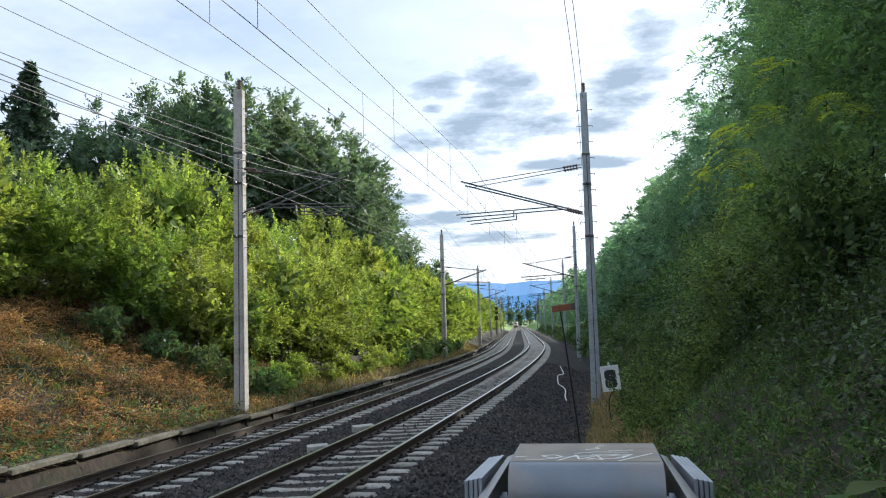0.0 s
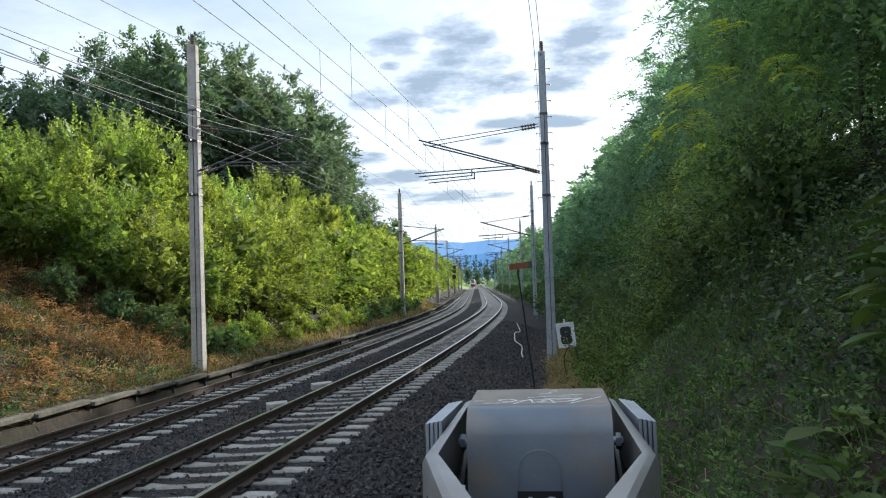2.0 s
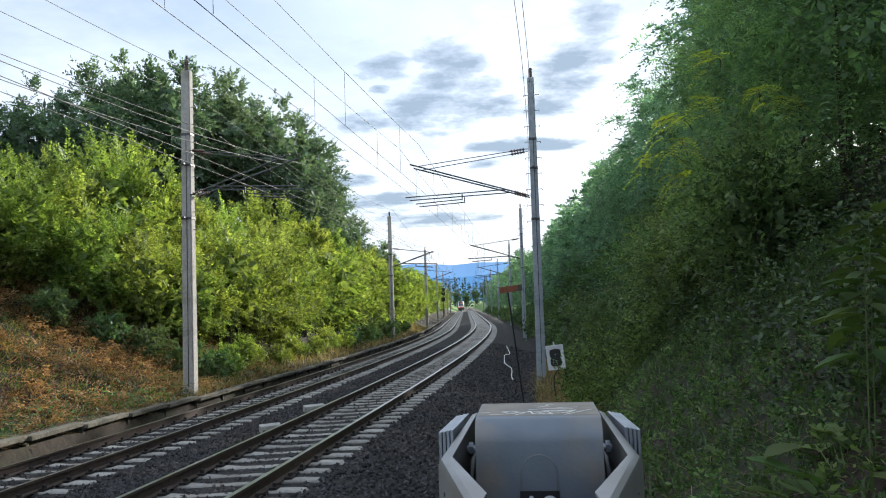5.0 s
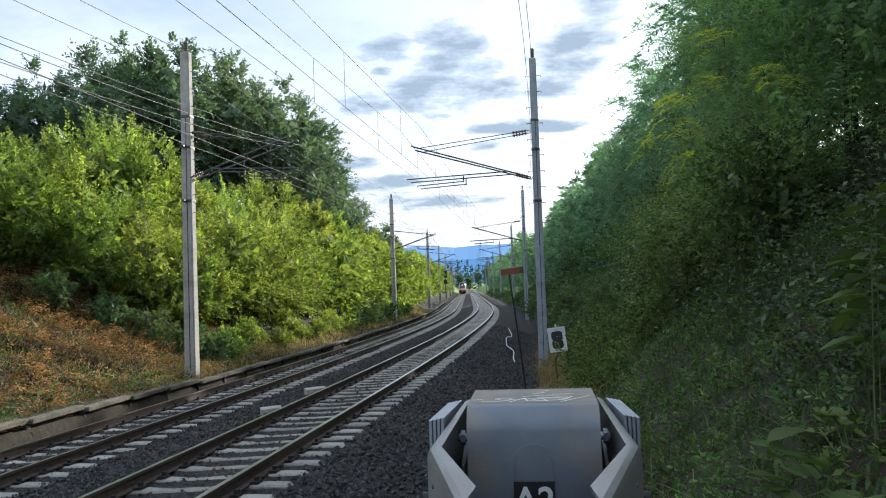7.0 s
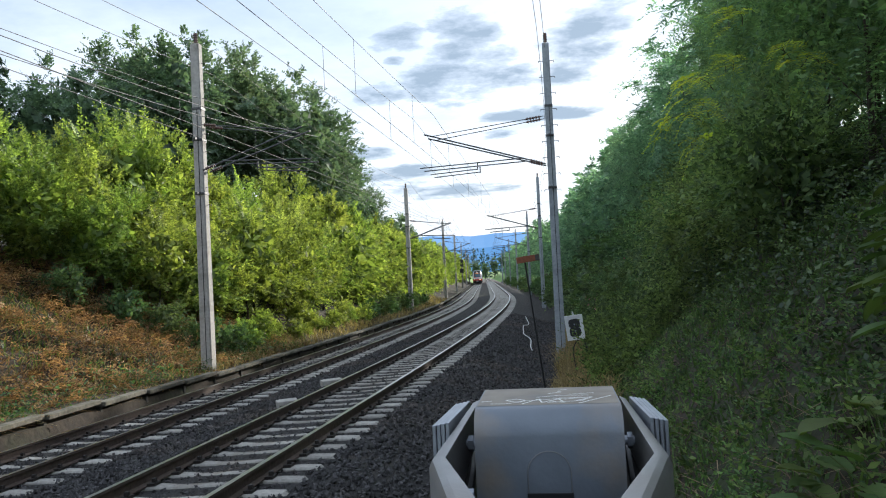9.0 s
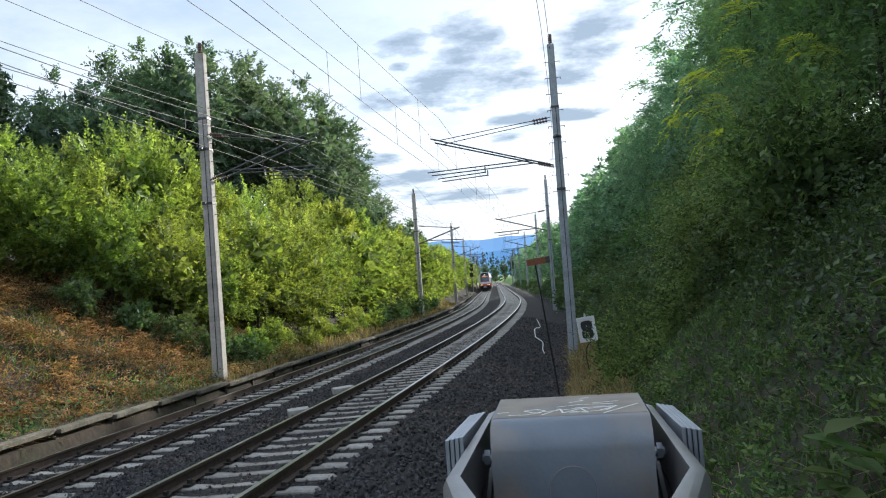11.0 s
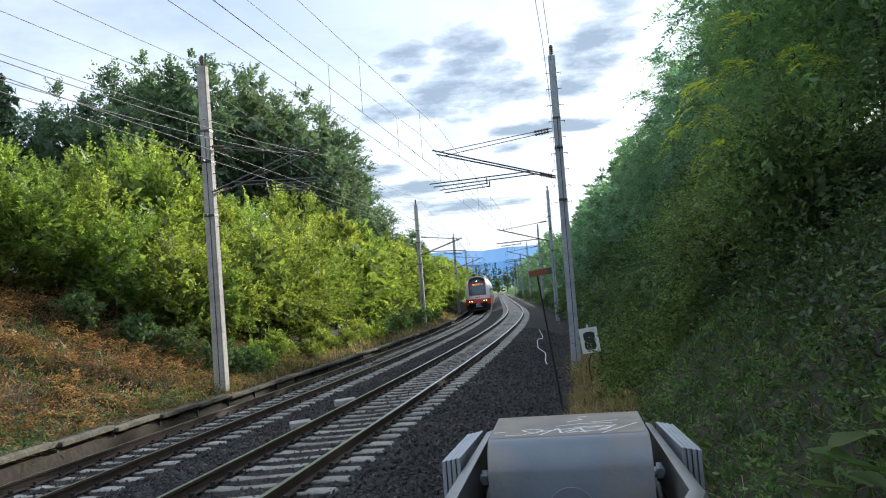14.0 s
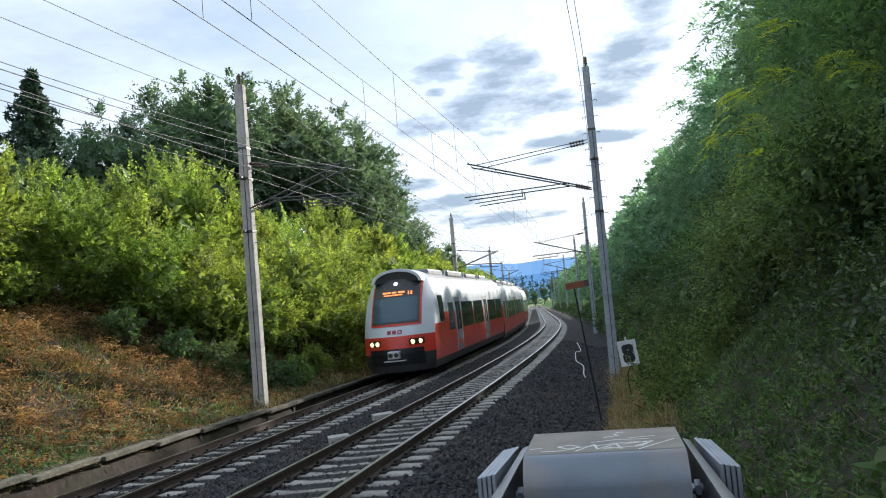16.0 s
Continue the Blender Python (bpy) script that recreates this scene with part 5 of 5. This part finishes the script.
def herb_stems(name, count, s0, s1, o0, o1, height, per, size, mat, seed, label, patch=0.5, lean=0.45):
    """Low herbs: short stems with leaves in rows, in patches."""
    rng = np.random.default_rng(seed)
    base = np.array(spots(count, s0, s1, o0, o1, seed, 1.6, patch))
    a = rng.normal(size=(len(base), 3)) * lean + np.array([-0.25, -0.1, 1.0])
    a /= np.linalg.norm(a, axis=1)[:, None]
    L = (height * rng.uniform(0.3, 1.2, len(base)))[:, None]
    tagged(new(name, quad_mesh(name, leaf_rows(rng, base, a, L, per, size, 0.42, 0.3), M[mat])), label, "herbs", kind="stuff")


herb_stems("bank_herbs", 6000, -4.8, 26, -9.0, -4.4, 0.3, 9, 0.031, "leaf_weed", 301, "low nettles and bramble leaves on the shaded bank", 0.55)
herb_stems("bank_nettles", 1500, -4.5, 30, -8.6, -4.6, 0.5, 12, 0.042, "leaf_weed", 311, "taller nettles on the shaded bank", 0.8)
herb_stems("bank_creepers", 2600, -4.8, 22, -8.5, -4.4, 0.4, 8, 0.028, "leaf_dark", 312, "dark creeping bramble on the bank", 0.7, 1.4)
blades("bank_stalks", spots(4200, -4.6, 24, -8.0, -4.4, 313, 1.5, 0.6), 0.45, 0.0045, "litter", 313, 0.9, "dry brown stalks lying on the bank", "dead stalks", 1.8, 0.35)
herb_cover("bank_litter", 12000, -4.5, 30, -8.0, -4.4, 0.024, "litter", 304, 0.04, "brown dead leaves on the bank", 0.6)
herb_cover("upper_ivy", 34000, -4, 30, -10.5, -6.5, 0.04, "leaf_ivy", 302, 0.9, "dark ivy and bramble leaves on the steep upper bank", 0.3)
herb_stems("tall_weeds", 1700, 12, 38, -7.8, -4.9, 1.5, 16, 0.055, "leaf_weed", 305, "tall leafy weeds on the bank beside the mast", 0.6, 0.2)
herb_cover("balsam_flowers", 260, 24, 31, -6.6, -5.0, 0.05, "blossom", 307, 1.5, "pink balsam blossoms among tall weeds", 0.8)
herb_cover("slope_herbs", 5000, 2, 30, 6.2, 13, 0.045, "leaf_weed", 303, 0.3, "green herb leaves among dead fern", 0.55)
# the dark leaf colour also carries the shade at the slope's foot
herb_cover("kerb_herbs", 3000, 9, 27, 6.3, 7.6, 0.05, "leaf_dark", 306, 0.55, "dark green herbs behind the kerb wall", 0.5)


def fern_tussocks(count, seed):
    """Collapsed bracken: brown fronds arching out of each crown and lying over one another."""
    rng = np.random.default_rng(seed)
    rr = random.Random(seed)
    pts, outs = [], []
    for _ in range(count):
        s, o = rr.uniform(3, 27), 6.5 + 7.0 * rr.random() ** 0.85
        if noise.noise((s * 0.55, o * 0.55, 4.0)) < -0.22:
            continue
        c = np.array(ground_at(s, o, 0.02))
        n = rr.randrange(7, 15)
        a = rng.uniform(0, 6.28, n)
        up = rng.uniform(0.05, 0.8, n)
        h = rr.uniform(0.05, 0.35)
        pts.append(c + np.stack([rng.normal(size=n) * 0.1, rng.normal(size=n) * 0.1, rng.uniform(0, h, n)], 1))
        outs.append(np.stack([np.cos(a), np.sin(a), up], 1) * 3.0)
    v = pinnate(np.concatenate(pts), np.concatenate(outs), rng, 0.5, 0.05, 4)
    tagged(new("fern_fronds", quad_mesh("fern_fronds", v, M["dead_fern"])), "collapsed rust brown bracken fronds on the cut slope", "dead fern", kind="stuff")


fern_tussocks(1250, 41)

# ---- train ----
M["red_paint"] = material("red_paint", (0.62, 0.055, 0.03), 0.3, grain=0.05, stain=(0.5, 0.06, 0.04), stain_scale=0.8, bump=0.02)
M["train_white"] = material("train_white", (0.62, 0.66, 0.70), 0.3, grain=0.04, stain=(0.6, 0.6, 0.6), stain_scale=0.7, bump=0.02)
M["train_dark"] = material("train_dark", (0.05, 0.05, 0.055), 0.5, grain=0.2, stain=(0.09, 0.075, 0.06), stain_scale=1.5, bump=0.1)
M["train_grey"] = material("train_grey", (0.22, 0.23, 0.24), 0.5, grain=0.1, stain=(0.13, 0.13, 0.13), stain_scale=1.5, bump=0.05)
M["train_glass"] = material("train_glass", (0.02, 0.025, 0.03), 0.06, grain=0.0, bump=0)
M["windscreen"] = material("windscreen", (0.06, 0.11, 0.14), 0.05, grain=0.0, bump=0)
M["headlight"] = material("headlight", (0.9, 0.85, 0.6), 0.2, grain=0, bump=0, glow=((1.0, 0.70, 0.26), 1.5))
M["top_light"] = material("top_light", (0.9, 0.9, 0.8), 0.2, grain=0, bump=0, glow=((1.0, 0.92, 0.75), 2.2))
M["amber_text"] = material("amber_text", (0.6, 0.25, 0.05), 0.4, grain=0, bump=0, glow=((1.0, 0.30, 0.08), 0.8))
M["logo_red"] = material("logo_red", (0.35, 0.03, 0.06), 0.4, grain=0, bump=0)

HALF = [(0.25, 1.28), (0.55, 1.36), (0.95, 1.41), (1.45, 1.41), (1.62, 1.41), (1.95, 1.41), (2.35, 1.405), (2.75, 1.39), (3.1, 1.35), (3.5, 1.26), (3.78, 1.12), (4.0, 0.88), (4.13, 0.5), (4.17, 0.2)]
RAKE = [(0.25, 0.18), (0.55, 0.06), (0.95, 0.0), (1.45, 0.03), (1.62, 0.08), (1.95, 0.20), (2.35, 0.40), (2.75, 0.62), (3.1, 0.84), (3.5, 1.1), (3.78, 1.35), (4.0, 1.75), (4.13, 2.4), (4.17, 3.0)]


def nose_y(x, z):
    w = np.interp(z, [a for a, _ in HALF], [b for _, b in HALF])
    return -np.interp(z, [a for a, _ in RAKE], [b for _, b in RAKE]) - 0.95 * min(1.0, abs(x) / w) ** 2.5


def on_nose(bm, x0, x1, z0, z1, lift, n=6, depth=0.02):
    """A patch that follows the nose, standing proud by lift."""
    g = []
    for i in range(n + 1):
        z = z0 + (z1 - z0) * i / n
        g.append([bm.verts.new((x, nose_y(x, z) + lift, z + lift * 0.4)) for x in [x0 + (x1 - x0) * j / n for j in range(n + 1)]])
    fs = []
    for r0, r1 in zip(g, g[1:]):
        for j in range(n):
            fs.append(bm.faces.new((r0[j], r0[j + 1], r1[j + 1], r1[j])))
    bmesh.ops.recalc_face_normals(bm, faces=fs)
    return bm


def train_shell(e, length, cab):
    """Body skin of a car, split into its colour fields. y = 0 is the front end, the car reaches to -length."""
    cols = np.linspace(-1, 1, 25)
    fields = {}

    def face(key, quad):
        fields.setdefault(key, []).append(quad)

    ys = list(np.linspace(0, 1, 30))
    for (z0, w0), (z1, w1) in zip(HALF, HALF[1:]):
        zm = (z0 + z1) / 2
        if cab:
            for a, b in zip(cols, cols[1:]):
                key = "skirt" if zm < 0.9 else "lower_shell" if zm < 1.6 else "upper_shell" if zm < 3.65 else "roof_fairing"
                face(key, [(a * w0, nose_y(a * w0, z0), z0), (b * w0, nose_y(b * w0, z0), z0), (b * w1, nose_y(b * w1, z1), z1), (a * w1, nose_y(a * w1, z1), z1)])
        for sx in (-1, 1):
            f0 = nose_y(w0, z0) if cab else 0.0
            f1 = nose_y(w1, z1) if cab else 0.0
            for t0, t1 in zip(ys, ys[1:]):
                y0, y1, y2, y3 = f0 + (-length - f0) * t0, f0 + (-length - f0) * t1, f1 + (-length - f1) * t1, f1 + (-length - f1) * t0
                ym = (y0 + y1) / 2
                step = 2.0 + 0.5 * min(1.0, max(0.0, (-ym - 1.2) / 2.0)) if cab else 2.5
                key = "skirt" if zm < 0.5 else "lower_shell" if zm < step - 0.2 else "upper_shell" if zm < 3.7 else "roof"
                face(key, [(sx * w0, y0, z0), (sx * w0, y1, z0), (sx * w1, y2, z1), (sx * w1, y3, z1)])
    zt, wt = HALF[-1]
    face("roof", [(-wt, -3.2 if cab else 0, zt), (wt, -3.2 if cab else 0, zt), (wt, -length, zt), (-wt, -length, zt)])
    ends = [-length] if cab else [0.0, -length]
    for y in ends:
        face("end_wall", None)
    mats = {"skirt": "train_dark", "lower_shell": "red_paint", "upper_shell": "train_white", "roof": "train_grey", "roof_fairing": "train_white"}
    for key, quads in fields.items():
        bm = bmesh.new()
        if key == "end_wall":
            bm.free()
            for y in ends:
                bm = bmesh.new()
                ring = [bm.verts.new((-w, y, z)) for z, w in HALF] + [bm.verts.new((w, y, z)) for z, w in reversed(HALF)]
                bm.faces.new(ring)
                part("end_wall", bm, M["train_dark"], e)
            continue
        for q in quads:
            bm.faces.new([bm.verts.new(v) for v in q])
        bmesh.ops.remove_doubles(bm, verts=bm.verts, dist=0.002)
        bmesh.ops.recalc_face_normals(bm, faces=bm.faces)
        smooth(part(key, bm, M[mats[key]], e), 30)
    bm = bmesh.new()
    box(bm, -1.2, 1.2, -length + 0.1, -1.0, 0.5, 1.0)
    part("underframe", bm, M["train_dark"], e)


def side_plate(e, name, y0, y1, z0, z1, mat, lift=0.008, label="", thick=0.02):
    for sx in (-1, 1):
        bm = bmesh.new()
        zs = np.linspace(z0, z1, 5)
        wz = [np.interp(z, [a for a, _ in HALF], [b for _, b in HALF]) for z in zs]
        pr = [(sx * (w + lift), z) for w, z in zip(wz, zs)] + [(sx * (w - thick), z) for w, z in zip(wz[::-1], zs[::-1])]
        prism(bm, pr, y0, y1)
        part(name, bm, M[mat], e, label)


def bogie(e, y):
    bm = bmesh.new()
    for sx in (-1, 1):
        box(bm, sx * 1.02 - 0.08, sx * 1.02 + 0.08, y - 1.6, y + 1.6, 0.38, 0.62, 0.03)
    box(bm, -1.0, 1.0, y - 0.3, y + 0.3, 0.36, 0.6)
    b = part("bogie", bm, M["train_dark"], e)
    for dy in (-1.25, 1.25):
        for sx in (-1, 1):
            bm = bmesh.new()
            tube(bm, (sx * 0.69, y + dy, 0.43), (sx * 0.82, y + dy, 0.43), 0.43, n=24)
            tube(bm, (sx * 0.82, y + dy, 0.43), (sx * 0.86, y + dy, 0.43), 0.2, 0.12, 14)
            part("wheel", bm, M["rail_rust"], b)


def train_car(label, length, cab):
    e = empty("train_car", Matrix.Identity(4), label, "train", "train cars")
    train_shell(e, length, cab)
    start = 3.2 if cab else 1.0
    if cab:
        side_plate(e, "cab_window", -3.35, -2.35, 1.98, 3.05, "train_glass", 0.006, "dark cab side window")
        start = 4.4
    y = -start
    k = 0
    while y > -length + 2.0:
        if k % 3 == 1:
            d = side_plate(e, "door", y - 1.5, y - 0.1, 0.62, 2.95, "red_paint" if not cab else "train_grey", 0.012, "sliding door")
            side_plate(e, "door_window", y - 1.35, y - 0.9, 1.5, 2.75, "train_glass", 0.02)
            side_plate(e, "door_window", y - 0.7, y - 0.25, 1.5, 2.75, "train_glass", 0.02)
            side_plate(e, "door_post", y - 0.09, y - 0.02, 0.6, 3.0, "train_white", 0.018)
            side_plate(e, "door_post", y - 1.58, y - 1.51, 0.6, 3.0, "train_white", 0.018)
            y -= 1.9
        else:
            wdt = 1.3 if k == 0 else 3.4
            wdt = min(wdt, y + length - 0.6)
            side_plate(e, "window", y - wdt, y, 1.55, 2.72, "train_glass", 0.008, "dark tinted side window")
            y -= wdt + 0.35
        k += 1
    for yy in ((-4.6, -length + 1.2) if cab else (-1.2, -length + 1.2)):
        bogie(e, yy)
    for yy, ln, w, h in ((-5.0, 3.2, 0.9, 0.32), (-9.5, 4.0, 1.0, 0.36), (-15, 3.5, 0.95, 0.30), (-20, 2.6, 0.9, 0.34)):
        bm = bmesh.new()
        box(bm, -w, w, yy - ln / 2, yy + ln / 2, 3.95, 4.05 + h * 0.5, 0.06)
        part("roof_unit", bm, M["train_grey"], e, "grey roof equipment box")
        for sx in (-1, 1):
            bm = bmesh.new()
            tube(bm, (sx * (w + 0.05), yy - ln / 2, 3.9), (sx * (w + 0.05), yy - ln / 2 - 0.5, 4.25), 0.03, n=6)
            part("roof_strut", bm, M["aluminium"], e)
    bm = bmesh.new()
    box(bm, -1.18, 1.18, -length - 0.35, -length, 0.9, 3.7)
    part("gangway", bm, M["rubber"], e, "black folding gangway")
    if not cab:
        return e
    # nose details
    bm = bmesh.new()
    on_nose(bm, -1.0, 1.0, 2.0, 3.72, 0.02, 16)
    part("screen_surround", bm, M["red_paint"], e, "red windscreen surround")
    bm = bmesh.new()
    on_nose(bm, -0.93, 0.93, 2.08, 3.80, 0.03, 16)
    part("mask", bm, M["train_dark"], e, "black mask round the windscreen")
    bm = bmesh.new()
    on_nose(bm, -0.85, 0.85, 2.15, 3.08, 0.042, 16)
    part("windscreen", bm, M["windscreen"], e, "large dark windscreen")
    bm = bmesh.new()
    for x0, x1, z0, z1 in ((-0.66, -0.60, 3.16, 3.30), (-0.55, -0.50, 3.16, 3.30), (-0.38, -0.12, 3.24, 3.31), (-0.06, 0.12, 3.24, 3.31), (0.16, 0.52, 3.24, 3.31), (-0.3, 0.46, 3.15, 3.20)):
        on_nose(bm, x0, x1, z0, z1, 0.05, 4)
    part("destination_display", bm, M["amber_text"], e, "glowing amber display lines")
    bm = bmesh.new()
    bmesh.ops.create_uvsphere(bm, u_segments=12, v_segments=8, radius=0.085, matrix=Matrix.Translation((0, nose_y(0, 3.62) + 0.01, 3.62)))
    part("top_lamp", bm, M["top_light"], e, "lit top lamp")
    for sx in (-1, 1):
        bm = bmesh.new()
        on_nose(bm, min(sx * 0.56, sx * 1.08), max(sx * 0.56, sx * 1.08), 1.26, 1.49, 0.02, 10)
        unit = part("lamp_unit", bm, M["black_paint"], e, "black headlamp unit")
        for x in (0.68, 0.94):
            bm = bmesh.new()
            bmesh.ops.create_uvsphere(bm, u_segments=14, v_segments=8, radius=0.09, matrix=Matrix.Translation((sx * x, nose_y(x, 1.37) + 0.02, 1.37)) @ Matrix.Diagonal((1, 0.5, 1, 1)))
            part("headlight", bm, M["headlight"], unit, "lit round headlight")
    # plain logo bars: ring and two blocks
    bm = bmesh.new()
    for x0, x1, z0, z1 in ((-0.30, -0.26, 1.70, 1.84), (-0.17, -0.13, 1.70, 1.84), (-0.26, -0.17, 1.70, 1.735), (-0.26, -0.17, 1.805, 1.84), (-0.08, 0.07, 1.70, 1.84), (0.12, 0.27, 1.70, 1.84)):
        on_nose(bm, x0, x1, z0, z1, 0.016, 1)
    part("logo", bm, M["logo_red"], e, "dark red plain logo shapes")
    bm = bmesh.new()
    on_nose(bm, -1.05, 1.05, 0.5, 1.14, 0.022, 14)
    part("coupler_recess", bm, M["black_paint"], e)
    bm = bmesh.new()
    box(bm, -0.24, 0.24, -0.05, 0.28, 0.78, 1.08, 0.04)
    box(bm, -0.42, 0.42, -0.05, 0.20, 0.68, 0.73, 0.01)
    cp = part("coupler", bm, M["galvanised"], e, "pale automatic coupler")
    for sx in (-1, 1):
        bm = bmesh.new()
        tube(bm, (sx * 0.11, 0.26, 0.93), (sx * 0.11, 0.30, 0.93), 0.085, n=14)
        part("coupler_face", bm, M["black_paint"], cp)
    bm = bmesh.new()
    on_nose(bm, -1.2, 1.2, 0.28, 0.5, 0.05, 6)
    part("snow_plough", bm, M["train_dark"], e)
    bm = bmesh.new()
    prism(bm, [(0.9 * math.cos(a), 3.70 + 0.42 * math.sin(a)) for a in np.linspace(0, math.pi, 15)], -2.6, nose_y(0, 3.78) - 0.04)
    part("brow", bm, M["black_paint"], e)
    bm = bmesh.new()
    arch = [(1.02 * math.cos(a), 3.68 + 0.55 * math.sin(a)) for a in np.linspace(0, math.pi, 17)]
    prism(bm, arch + [(0.9 * x / 1.02, 3.68 + (z - 3.68) * 0.8) for x, z in reversed(arch)], -3.0, nose_y(0, 3.74) + 0.02)
    smooth(part("hood", bm, M["train_white"], e, "white arched hood over the windscreen"), 30)
    return e


LEAD = "red and white electric multiple unit front car with lit headlights"
cars = [train_car(LEAD, 24.6, True), train_car("red and white electric multiple unit middle car", 24.0, False)]
cars.append(copy_thing(cars[1], Matrix.Identity(4)))


def motions():
    """The train comes on at a steady 32.4 m/s along the far track, its nose at 26.5 m when the clip ends."""
    starts = [0.0, 24.95, 49.35]
    for car, back, length in zip(cars, starts, (24.6, 24.0, 24.0)):
        rows = []
        for k in range(33):
            t = k * 0.5
            s = 26.5 + 32.4 * (16.0 - t) + back
            x0, y0, z0 = at(s + 3.5, SPACING, rail_z(SPACING))
            x1, y1, z1 = at(s + length - 3.5, SPACING, rail_z(SPACING))
            a = math.atan2(-(x0 - x1), y0 - y1)
            d = Vector((x0 - x1, y0 - y1, z0 - z1)).normalized()
            p = Vector((x0, y0, z0)) + d * 3.5
            rows.append((t, Matrix.Translation(p) @ Matrix.Rotation(a, 4, "Z") @ Matrix.Rotation(CANT * 0.4, 4, "Y")))
        walk(car, rows)


motions()
